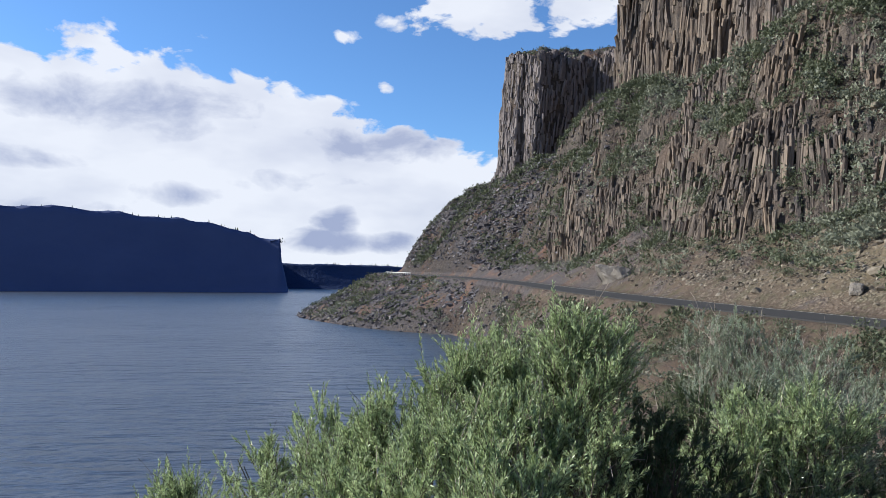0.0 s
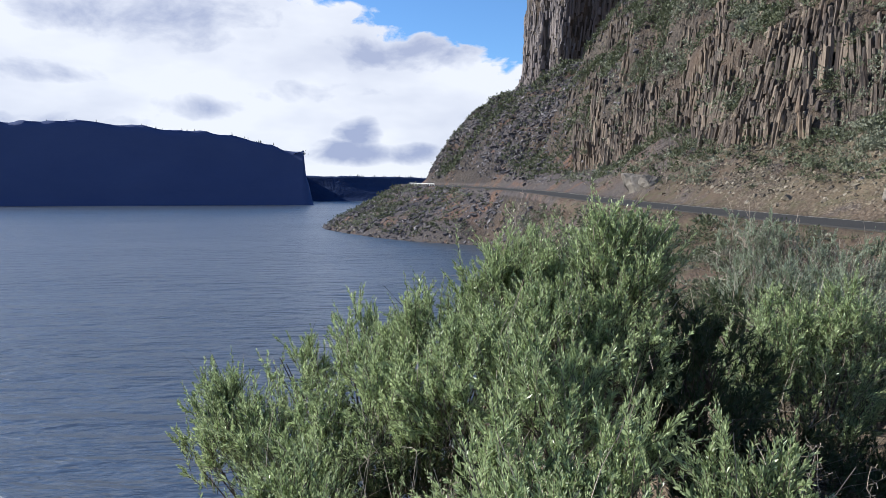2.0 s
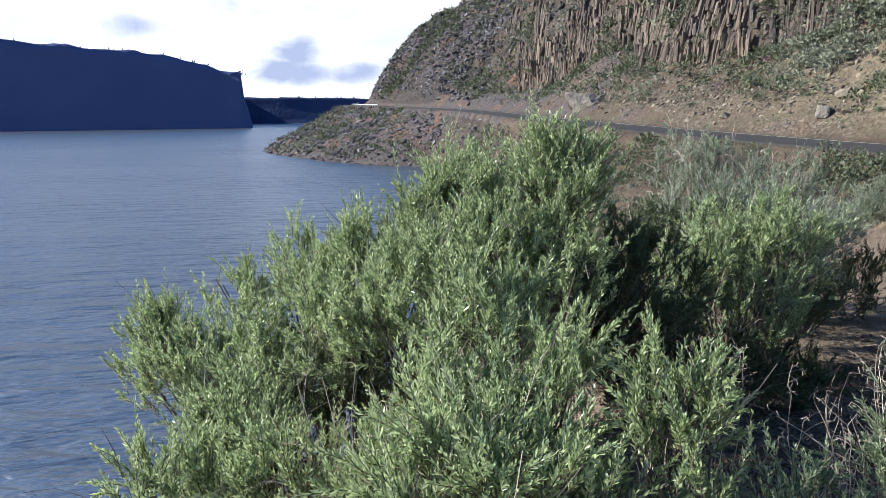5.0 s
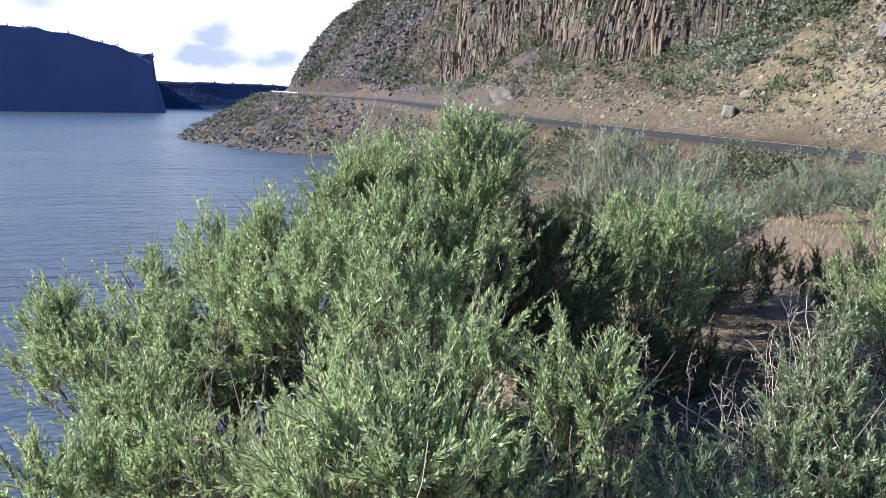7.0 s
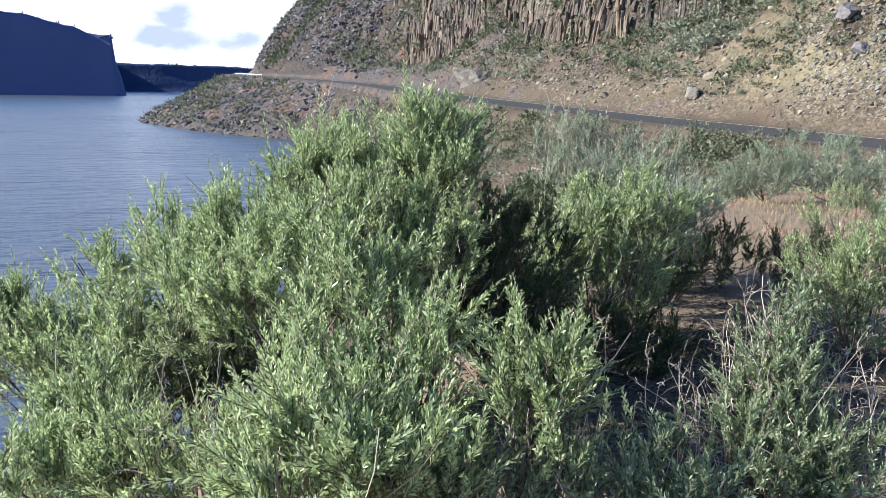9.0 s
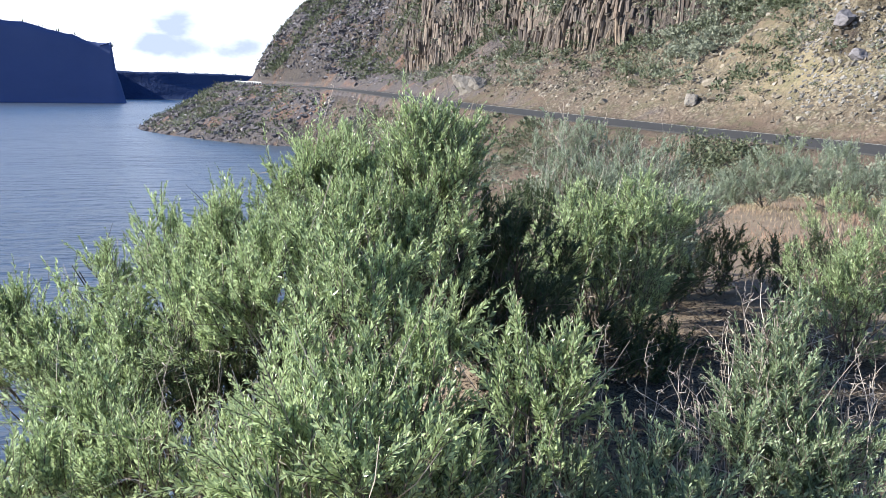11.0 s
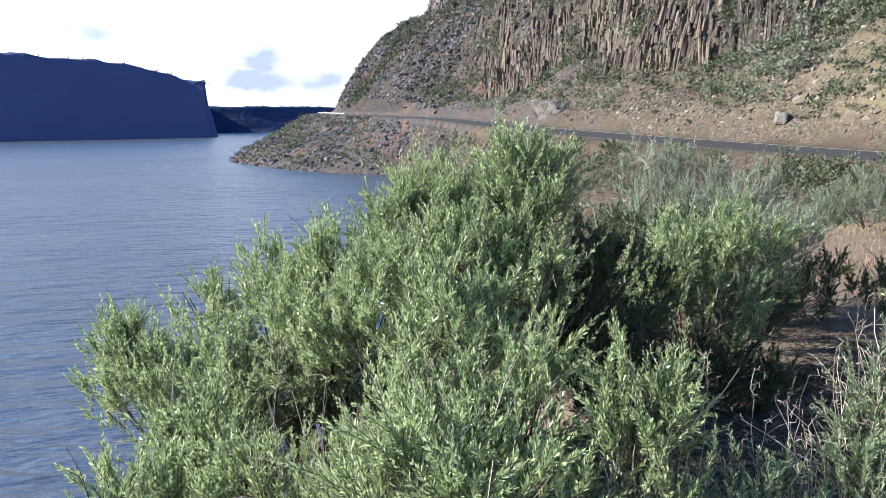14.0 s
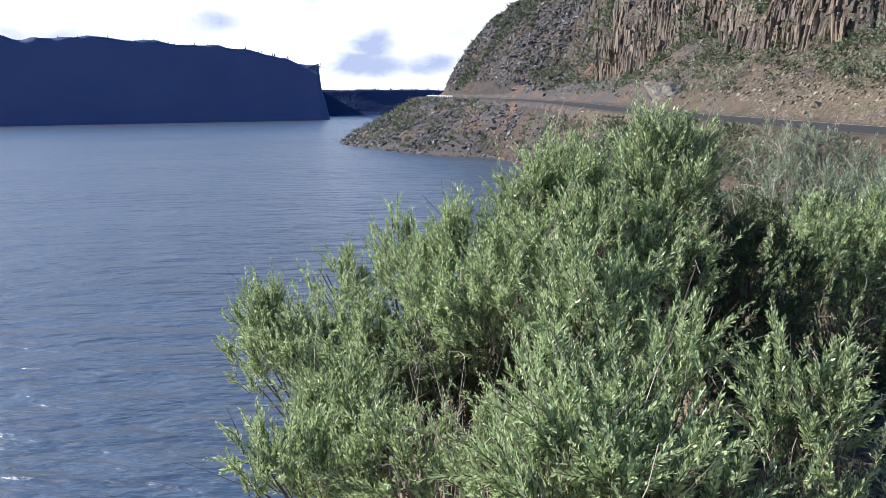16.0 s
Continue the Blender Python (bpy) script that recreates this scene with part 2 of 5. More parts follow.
def dry(n, pos):
    isle = n.node("ShaderNodeNewGeometry").outputs["Random Per Island"]
    return n.mix(isle, (0.20, 0.16, 0.125), (0.44, 0.38, 0.32)), 0.8, None, 0, 0, {}


def dry_blades(n, pos):
    isle = n.node("ShaderNodeNewGeometry").outputs["Random Per Island"]
    patch = n.noise(pos, 0.5, 3)
    c = n.mix(isle, (0.17, 0.105, 0.075), (0.34, 0.225, 0.16))
    return n.mix(n.ramp(patch, (0.45, 0.0), (0.65, 1.0)), c, (0.36, 0.295, 0.18)), 0.8, None, 0, 0, {}


# Dead-leaf browns kept dark to stand in for shade on the soil.
def shade_litter_leaf(n, pos):
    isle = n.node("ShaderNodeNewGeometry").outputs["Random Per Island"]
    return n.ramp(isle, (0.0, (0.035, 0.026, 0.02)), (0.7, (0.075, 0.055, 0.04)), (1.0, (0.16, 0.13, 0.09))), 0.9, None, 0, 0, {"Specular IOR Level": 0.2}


def asphalt(n, pos):
    a, b = n.noise(pos, 9.0, 4), n.noise(pos, 0.5, 4)
    return n.mix(n.math("MULTIPLY", n.math("ADD", a, b), 0.5), (0.026, 0.026, 0.028), (0.058, 0.057, 0.055)), 0.9, a, 0.4, 0.02, {"Specular IOR Level": 0.15}


def paint(colour, rough=0.5):
    def build(n, pos):
        v = n.noise(pos, 3.0, 5, 0.7)
        return n.mix(n.ramp(v, (0.35, 0.5), (0.6, 0.0)), colour, tuple(0.6 * c for c in colour)), rough, v, 0.2, 0.01, {}
    return build


def lake(n, pos):
    ahead = n.node("ShaderNodeMapping", pos, inputs={"Rotation": (0, 0, radians(24)), "Scale": (0.32, 1.0, 1.0)})
    long = n.noise(ahead, 0.55, 3, 0.5, 0.4)
    short = n.noise(ahead, 2.4, 3, 0.55, 0.3)
    calm = n.ramp(n.noise(n.node("ShaderNodeMapping", pos, inputs={"Scale": (0.012, 0.03, 1.0)}), 1.0, 3), (0.3, 0.35), (0.7, 1.0))
    h = n.math("MULTIPLY", n.math("ADD", n.math("MULTIPLY", long, 1.5), n.math("MULTIPLY", short, 0.4)), calm)
    deep = n.mix(n.noise(pos, 0.01, 2), (0.030, 0.041, 0.056), (0.041, 0.056, 0.076))
    return deep, 0.28, h, 1.0, 0.8, {"IOR": 2.1}


# Distance haze is mixed into the wall's navy base colour.
def hazy_wall(n, pos):
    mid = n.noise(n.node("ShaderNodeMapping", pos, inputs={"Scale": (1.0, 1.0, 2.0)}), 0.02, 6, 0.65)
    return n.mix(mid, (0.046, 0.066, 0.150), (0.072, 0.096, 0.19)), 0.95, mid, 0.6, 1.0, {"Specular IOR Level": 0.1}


def pale_rock(n, pos):
    a, b = n.noise(pos, 1.3, 5, 0.65), n.noise(pos, 8.0, 4, 0.7)
    c = n.mix(a, (0.14, 0.125, 0.108), (0.26, 0.232, 0.196))
    return n.mix(n.ramp(b, (0.3, 0.5), (0.55, 0.0)), c, (0.13, 0.11, 0.095)), 0.9, n.math("ADD", a, b), 0.7, 0.3, {}


# The ridge's blue is distance haze put into its base colour.
def hazy_ridge(n, pos):
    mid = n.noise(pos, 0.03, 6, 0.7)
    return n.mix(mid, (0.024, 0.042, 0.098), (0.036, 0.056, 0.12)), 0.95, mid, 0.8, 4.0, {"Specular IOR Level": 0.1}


PALE_ROCK, RIDGE_HAZE = material("pale_rock", pale_rock), material("hazy_ridge", hazy_ridge)
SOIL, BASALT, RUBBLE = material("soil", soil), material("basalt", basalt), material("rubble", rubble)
DARK_RUBBLE, GREY_RUBBLE = material("dark_rubble", dark_rubble), material("grey_rubble", grey_rubble)
LEAF = material("bush_leaf", leafy((0.080, 0.122, 0.038), (0.56, 0.66, 0.36), 0.34), 0.42)
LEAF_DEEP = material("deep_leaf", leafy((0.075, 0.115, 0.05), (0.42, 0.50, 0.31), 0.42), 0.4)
LEAF_GREY = material("sage_leaf", leafy((0.14, 0.18, 0.11), (0.36, 0.41, 0.30), 0.55), 0.4)
LEAF_SAGE = material("slope_leaf", leafy((0.085, 0.098, 0.066), (0.235, 0.252, 0.18), 0.7), 0.2)
# Dark shrub leaf, also used for bushes with shade put into their colour.
LEAF_DARK = material("shrub_and_shaded_leaf", leafy((0.028, 0.048, 0.018), (0.095, 0.12, 0.052), 0.7), 0.2)
SLOPE_DARK = material("slope_dark_leaf", leafy((0.036, 0.049, 0.025), (0.128, 0.146, 0.08), 0.7), 0.2)
SHADE_LITTER = material("leaf_litter", shade_litter_leaf)
DRY_GRASS = material("dry_grass", dry_blades, 0.2)
BARK, DRY, ASPHALT, LAKE = material("bark", bark), material("dry_stalk", dry), material("asphalt", asphalt), material("lake_water", lake)
WHITE, LINE, WALL_HAZE = material("rail_paint", paint((0.78, 0.78, 0.76))), material("road_line", paint((0.32, 0.31, 0.28), 0.8)), material("hazy_far_wall", hazy_wall)


from mathutils.kdtree import KDTree


# ---- mesh tools ----
def rng(seed):
    return np.random.default_rng(seed)


def mesh_object(name, verts, faces, mat, smooth=False, parent=None):
    """One mesh object from arrays: verts (n, 3), faces (m, k) or a list of such arrays."""
    me = bpy.data.meshes.new(name)
    groups = faces if isinstance(faces, list) else [faces]
    verts = np.asarray(verts, dtype=np.float32)
    me.vertices.add(len(verts))
    me.vertices.foreach_set("co", verts.ravel())
    loops = np.concatenate([np.asarray(g, dtype=np.int32).ravel() for g in groups])
    sizes = np.concatenate([np.full(len(g), np.asarray(g).shape[1], dtype=np.int32) for g in groups])
    me.loops.add(len(loops))
    me.loops.foreach_set("vertex_index", loops)
    me.polygons.add(len(sizes))
    me.polygons.foreach_set("loop_start", np.concatenate([[0], np.cumsum(sizes)[:-1]]).astype(np.int32))
    me.polygons.foreach_set("use_smooth", np.full(len(sizes), smooth))
    me.update(calc_edges=True)
    me.validate()
    me.materials.append(mat)
    ob = new(name, me)
    ob.parent = parent
    return ob


def unit(a):
    return a / np.maximum(np.linalg.norm(a, axis=-1, keepdims=True), 1e-9)


def smooth01(x, a, b):
    t = np.clip((np.asarray(x, float) - a) / (b - a), 0, 1)
    return t * t * (3 - 2 * t)


TABLE = rng(7).random((256, 256))


def value_noise(x, y):
    xi, yi = np.floor(x).astype(int), np.floor(y).astype(int)
    fx, fy = x - xi, y - yi
    fx, fy = fx * fx * (3 - 2 * fx), fy * fy * (3 - 2 * fy)
    g = lambda i, j: TABLE[(xi + i) & 255, (yi + j) & 255]
    return (g(0, 0) * (1 - fx) + g(1, 0) * fx) * (1 - fy) + (g(0, 1) * (1 - fx) + g(1, 1) * fx) * fy


def fbm(x, y, scale, octaves=4, gain=0.5):
    """Layered noise of about -1 to 1 with the given size of its largest lumps, in metres."""
    total, amp = 0, 1.0
    for o in range(octaves):
        total = total + amp * (2 * value_noise(x / scale + 17.3 * o, y / scale + 5.1 * o) - 1)
        scale, amp = scale / 2.03, amp * gain
    return total


def curve_points(ctrl, step):
    """A smooth line through plan points, in even steps."""
    c = np.array(ctrl, float)
    p = np.vstack([2 * c[0] - c[1], c, 2 * c[-1] - c[-2]])
    out = []
    for i in range(1, len(p) - 2):
        n = max(2, int(np.linalg.norm(p[i + 1] - p[i]) / step))
        t = np.linspace(0, 1, n, endpoint=False)[:, None]
        out.append(0.5 * (2 * p[i] + (p[i + 1] - p[i - 1]) * t + (2 * p[i - 1] - 5 * p[i] + 4 * p[i + 1] - p[i + 2]) * t ** 2
                          + (3 * p[i] - p[i - 1] - 3 * p[i + 1] + p[i + 2]) * t ** 3))
    return np.vstack(out + [c[-1:]])


def normals_of(line):
    d = np.gradient(line, axis=0)
    return np.stack([d[:, 1], -d[:, 0]], 1) / np.linalg.norm(d, axis=1)[:, None]


def side_distance(px, py, line):
    """Distance to a plan line, positive on its right hand, and the index of the nearest segment."""
    shape = px.shape
    q = np.stack([px.ravel(), py.ravel()], 1)
    a, d = line[:-1], np.diff(line, axis=0)
    if len(line) > 12:
        tree = KDTree(len(line))
        for i, p in enumerate(line):
            tree.insert((p[0], p[1], 0), i)
        tree.balance()
        near = np.array([tree.find((x, y, 0))[1] for x, y in q.tolist()], int)
        tries = [np.clip(near - 1, 0, len(a) - 1), np.clip(near, 0, len(a) - 1)]
    else:
        tries = [np.full(len(q), i) for i in range(len(a))]
    best, idx, sign = np.full(len(q), 1e9), np.zeros(len(q), int), np.ones(len(q))
    for i in tries:
        r, e = q - a[i], d[i]
        t = np.clip((r * e).sum(1) / (e * e).sum(1), 0, 1)
        off = r - t[:, None] * e
        dist = np.hypot(off[:, 0], off[:, 1])
        m = dist < best
        best[m], idx[m] = dist[m], i[m]
        sign[m] = np.where(e[m, 0] * r[m, 1] - e[m, 1] * r[m, 0] > 0, -1, 1)
    return (best * sign).reshape(shape), idx.reshape(shape)


# ---- the lie of the land ----
ROAD = curve_points([(80, -400), (46, -60), (36, 0), (28.4, 37), (25.2, 50), (22.4, 64), (19.8, 79), (17.0, 100), (12.4, 142), (2.3, 183),
                     (-13, 225), (-19, 246), (-14, 272), (12, 298), (70, 318), (300, 380)], 4.0)
SHORE = curve_points([(-60, -400), (-22, -60), (-10, 0), (-5, 12), (-1.5, 26), (2, 45), (4, 70), (6, 100), (6, 125), (2.5, 143),
                      (-9, 153), (-23, 172), (-41, 208), (-43, 232), (-36, 268), (-5, 300), (60, 335), (300, 420)], 5.0)
CLIFF = curve_points([(140, -400), (104, -60), (84, 10), (64, 60), (55, 95), (49, 128), (45, 160), (44.5, 188), (50, 204), (56, 220),
                      (53, 235), (42, 237), (33, 231), (28, 234), (21, 248), (19, 257), (20, 268), (26, 288), (70, 310), (300, 390)], 4.0)


def road_z(y):
    return EYE + np.clip(-3.49 + 0.0228 * np.asarray(y, float), -3.0, 2.2)


def foot_line(y):
    """How far uphill of the road the columned wall begins: it bulges in a hump and draws back in a hollow."""
    y = np.asarray(y, float)
    return (15 + 9 * (1 - smooth01(y, 45, 85)) - 4.5 * np.exp(-((y - 141) / 17) ** 2) + 4.5 * np.exp(-((y - 110) / 6) ** 2)
            - 2.5 * np.exp(-((y - 88) / 9) ** 2) + 1.6 * fbm(y, y * 0 + 9, 14, 3))


def land_parts(px, py):
    dr, _ = side_distance(px, py, ROAD)
    ds, _ = side_distance(px, py, SHORE)
    dc, _ = side_distance(px, py, CLIFF)
    return dr, ds, dc


def profile(dr, ds, dc, px, py):
    """Height of the land: lake bed, bank, road bench, talus, columned slope, upper cliff and plateau."""
    zr = road_z(py)
    n1, n2, n3 = fbm(px, py, 22, 4), fbm(px + 90, py, 7, 4), fbm(px, py + 50, 2.2, 3)
    # lake side
    t = ds / np.maximum(ds + np.maximum(-dr - 3.6, 0.0), 0.1)
    bank = zr * np.clip(t, 0, 1) ** 0.85 + (0.8 * n1 + 0.5 * n2 + 0.22 * n3) * smooth01(-dr, 4, 12) * smooth01(ds, 0, 6)
    shelf_d = np.abs(side_distance(px, py, np.array([(2.0, -60.0), (1.8, -2.0), (4.2, 5.0), (8.5, 10.5), (15.0, 15.5)]))[0])
    shelf = smooth01(-shelf_d, -8.5, -2.5)
    bank = bank + (EYE - 1.75 - 0.05 * np.minimum(np.hypot(px, py), 30) + 0.10 * n2 + 0.05 * n3 - bank) * shelf * smooth01(-dr, 3, 6)
    z = np.where(ds > 0, bank, np.maximum(0.45 * ds, -9.0))
    # hill side: talus, then column tiers parted by ledges
    main = 1 - smooth01(py, 165, 205)
    foot = foot_line(py)
    up = np.maximum(dr - 4.2, 0.0)
    talus = 0.74 * np.minimum(up, foot - 4.2)
    u = dr - foot
    u = u + (2.4 * fbm(px + 31, py + 11, 17, 3) + 1.0 * fbm(px, py + 77, 5, 3)) * smooth01(u, 0.5, 5)
    stepped = 13.5 * np.interp(u, [0, 0.9, 3.8, 4.9, 8.2, 9.4, 13.5], [0, 0.20, 0.30, 0.52, 0.63, 0.84, 1.0])
    broken = smooth01(py, 58, 84) * (0.45 + 0.55 * smooth01(fbm(px + 12, py + 200, 24, 2), -0.5, 0.2))
    steep = (1.0 + 1.2 * smooth01(py, 50, 82)) * (stepped * broken + np.clip(u, 0, 13.5) * (1 - broken))
    wall = talus + steep + 0.35 * np.clip(dr - foot - 13.5, 0, 40)
    plain = 1.04 * np.interp(up, [0, 5, 11, 21, 30, 36, 60], [0, 8.5, 16, 24, 29.5, 33, 40])
    hill = wall * main + plain * (1 - main)
    hill = np.minimum(hill, 41 - 6.5 * smooth01(py, 82, 98) * (1 - smooth01(py, 150, 180)) + 0.3 * n1 + np.maximum(dr - 45, 0) * 0.12)
    rib = (1.5 * n1 + 1.3 * n2 + 0.8 * n3) * smooth01(dr, 5, 16)
    # the shoulder of the lower cliff and the hollow beside it
    shoulder = 4.0 * np.exp(-((py - 150) / 20) ** 2) * smooth01(dr, 12, 24) * (1 - smooth01(dr, 38, 50))
    hollow = -4.5 * np.exp(-((py - 121 - 0.3 * (dr - 28)) / 4.5) ** 2) * smooth01(dr, 20, 27) * (1 - smooth01(dr, 33, 40))
    top = 42 + 22 * (1 - smooth01(py, 198, 210)) - 64 * (1 - smooth01(py, 15, 100))
    towards = smooth01(py, 203, 212)
    top = top * (1 - towards) + (77 - hill + 2.5 * np.exp(-((px - 24) / 7) ** 2)) * towards
    rise = smooth01(dc + 1.6 * n2 + 0.8 * n3, 0.0, 4.2)
    rise = rise - 0.10 * smooth01(py, 205, 215) * (rise - smooth01(dc, 2.0, 13.0))
    crag = np.maximum(top, 0) * rise + 0.05 * np.clip(dc, 0, 300)
    gully = -9.0 * np.exp(-((py - 229 - 0.1 * px) / 5.5) ** 2) * smooth01(dr, 5, 13) * (dr < 42)
    rib = rib + 2.0 * fbm(dr * 0.25 + 40, py, 17, 3) * smooth01(dr, 7, 18)
    # a rocky rib runs down the near slope
    rib = rib + 1.5 * np.exp(-((py - 47 - 0.55 * (dr - 14)) / 1.6) ** 2) * smooth01(dr, 8, 14) * (1 - smooth01(dr, 34, 42)) * (1 + 0.8 * n3)
    verge = 0.42 * np.exp(-((dr + 4.9) / 0.8) ** 2) * (0.7 + 0.6 * n2)
    return np.where(dr > 4.2, zr + hill + rib + crag + gully + shoulder + hollow, np.where(dr > -4.2, zr - 0.06, z + verge))


def on_grid(values, px, py):
    """Values of the ground's grid between its corners."""
    px, py = np.atleast_1d(np.asarray(px, float)), np.atleast_1d(np.asarray(py, float))
    i, j = np.clip(np.searchsorted(gx, px) - 1, 0, len(gx) - 2), np.clip(np.searchsorted(gy, py) - 1, 0, len(gy) - 2)
    a, b = np.clip((px - gx[i]) / (gx[i + 1] - gx[i]), 0, 1), np.clip((py - gy[j]) / (gy[j + 1] - gy[j]), 0, 1)
    return (values[j, i] * (1 - a) + values[j, i + 1] * a) * (1 - b) + (values[j + 1, i] * (1 - a) + values[j + 1, i + 1] * a) * b


def land(px, py):
    return on_grid(GZ, px, py)


def slope(px, py, step=0.8):
    """Steepness of the land and the uphill direction in plan."""
    sx_, sy_ = (land(px + step, py) - land(px - step, py)) / (2 * step), (land(px, py + step) - land(px, py - step)) / (2 * step)
    m = np.hypot(sx_, sy_)
    return m, np.stack([sx_, sy_], -1) / np.maximum(m, 1e-6)[:, None]


def axis(pieces):
    out = [np.arange(a, b, s) for a, b, s in pieces]
    return np.concatenate(out + [[pieces[-1][1]]])


gx = axis([(-2400, -300, 300), (-300, -60, 30), (-60, -12, 2.0), (-12, 62, 0.55), (62, 90, 1.2), (90, 150, 5), (150, 400, 30), (400, 2400, 250)])
gy = axis([(-2400, -300, 300), (-300, -30, 30), (-30, -6, 2.0), (-6, 30, 0.5), (30, 150, 0.7), (150, 275, 0.9), (275, 340, 3), (340, 700, 40), (700, 2400, 200)])
GX, GY = np.meshgrid(gx, gy)
DR, DS, DC = land_parts(GX, GY)
GZ = profile(DR, DS, DC, GX, GY)
far_out = smooth01(np.hypot(GX, GY), 450, 700)
GZ = GZ * (1 - far_out) + (-9.0) * far_out
nx, ny = len(gx), len(gy)
quad = (np.arange(ny - 1)[:, None] * nx + np.arange(nx - 1)).ravel()
ground = mesh_object("ground", np.stack([GX.ravel(), GY.ravel(), GZ.ravel()], 1), np.stack([quad, quad + 1, quad + nx + 1, quad + nx], 1), SOIL, True)
tagged(ground, "dry reddish hillside of soil, scree and cliff above a lake", "ground", kind="structure")

water = mesh_object("water", [(-4000, -4000, 0), (4000, -4000, 0), (4000, 4000, 0), (-4000, 4000, 0)], np.array([[0, 1, 2, 3]]), LAKE)
tagged(water, "rippled blue-grey lake water below the bank", "water", kind="structure")


def strip(name, line, offset, width, lift, mat):
    """A ribbon along a plan line, at the road's height."""
    d = np.gradient(line, axis=0)
    nrm = np.stack([d[:, 1], -d[:, 0]], 1) / np.linalg.norm(d, axis=1)[:, None]
    a, b = line + nrm * (offset - width / 2), line + nrm * (offset + width / 2)
    z = road_z(line[:, 1]) + lift
    v = np.empty((2 * len(line), 3))
    v[0::2], v[1::2] = np.column_stack([a, z]), np.column_stack([b, z])
    i = 2 * np.arange(len(line) - 1)
    low = v - np.array([0, 0, 0.25])
    n = len(v)
    faces = np.concatenate([np.stack([i, i + 1, i + 3, i + 2], 1), np.stack([i, i + 2, i + 2 + n, i + n], 1), np.stack([i + 1, i + 1 + n, i + 3 + n, i + 3], 1)])
    return mesh_object(name, np.concatenate([v, low]), faces, mat)


FINE_ROAD = curve_points(ROAD[(ROAD[:, 1] > -120)], 1.5)
road = tagged(strip("road", FINE_ROAD, -0.4, 5.6, 0.02, ASPHALT), "two-lane grey asphalt road cut along the hillside", "road", kind="structure")
for off in (2.2,):
    line = strip("edge_line", FINE_ROAD, off, 0.11, 0.026, LINE)
    line.parent = road


# ---- far shore ----
def far_hill(name, ctrl, heights, seed, label, mat):
    """A distant canyon wall swept along its shore line (land on the right hand): talus, cliff, broken rim and plateau edge."""
    line = curve_points(ctrl, 5.0)
    cs = np.array([np.argmin(np.hypot(*(line - np.array(c)).T)) for c in ctrl])
    k = np.arange(len(line))
    h = np.interp(k, cs, heights)
    nrm = normals_of(line)
    offs = np.array([-4, 0, 1.2, 2.6, 4.2, 5.0, 5.8, 6.3, 6.8, 9.0, 14.0])
    ups = np.array([-0.12, 0, 0.17, 0.36, 0.50, 0.60, 0.78, 0.92, 1.0, 0.98, 0.94])
    s = k * 5.0
    d = offs[None] + 0.5 * fbm(s[:, None] + seed, 40 * ups[None] + 9, 30, 3)
    z = h[:, None] * (ups[None] + 0.035 * fbm(s[:, None], 30 * ups[None] + seed, 22, 3) * (ups[None] > 0.1)) + 0.9 * fbm(s[:, None] * 1.0, 0 * ups[None] + 3, 14, 3) * (ups[None] > 0.9)
    v = np.stack([line[:, None, 0] + nrm[:, None, 0] * d, line[:, None, 1] + nrm[:, None, 1] * d, z], -1)
    m = len(offs)
    q = (np.arange(len(line) - 1)[:, None] * m + np.arange(m - 1)).ravel()
    tagged(mesh_object(name, v.reshape(-1, 3), np.stack([q, q + 1, q + m + 1, q + m], 1), mat, True), label, "canyon wall", kind="structure")
    return v


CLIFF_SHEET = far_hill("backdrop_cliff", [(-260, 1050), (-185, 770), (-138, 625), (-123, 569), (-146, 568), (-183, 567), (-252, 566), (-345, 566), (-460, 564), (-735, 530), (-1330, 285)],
         [40.5, 40.5, 40.5, 41.3, 43, 53.5, 61.8, 68.2, 71, 78, 84], 3, "shaded dark canyon wall across the lake, haze in its blue colour, with scattered pines", WALL_HAZE)
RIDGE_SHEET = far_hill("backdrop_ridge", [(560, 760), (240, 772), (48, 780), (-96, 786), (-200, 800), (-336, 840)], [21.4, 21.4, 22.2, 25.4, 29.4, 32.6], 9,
         "low dark ridge at the far bend of the lake, haze in its blue colour", RIDGE_HAZE)


def pine(g, h):
    """A far pine: tapered trunk and ragged tiers of boughs."""
    v, f, n = [], [], 0
    for k in range(7):
        u = 0.18 + 0.8 * k / 7
        r = (1 - u) * 0.30 * h * (0.7 + 0.6 * g.random())
        a = np.arange(7) * 6.283 / 7 + g.random() * 6
        rr = r * (0.55 + 0.8 * g.random(7))
        v += [(math.cos(t) * q, math.sin(t) * q, u * h - 0.03 * h * g.random()) for t, q in zip(a, rr)] + [(0, 0, (u + 0.24) * h)]
        f += [(n + i, n + (i + 1) % 7, n + 7) for i in range(7)]
        n += 8
    return np.array(v), np.array(f)


def far_trees():
    g = rng(5)
    V, F, n = [], [], 0
    for k in range(190):
        if k < 110:
            sheet, size = CLIFF_SHEET, 0.8 + 2.2 * g.random() ** 3
            x = -128 - 55 * g.random() ** 1.5 if k < 50 else -150 - 460 * g.random()
        else:
            sheet, size, x = RIDGE_SHEET, 1.2 + 1.8 * g.random(), -130 + 240 * g.random()
        rim = sheet[:, 8]
        ok = np.where(rim[:, 1] < (600 if k < 110 else 1000))[0]
        place = rim[ok[np.argmin(np.abs(rim[ok, 0] - x))]]
        v, f = pine(g, size)
        V.append(v + place + np.array([g.normal(0, 1.5), 0.5 + g.random(), -0.6])), F.append(f + n)
        n += len(v)
    tagged(mesh_object("pine_wood", np.concatenate(V), np.concatenate(F), LEAF_DARK), "small dark pines along the far canyon rim", "trees", kind="stuff")


far_trees()


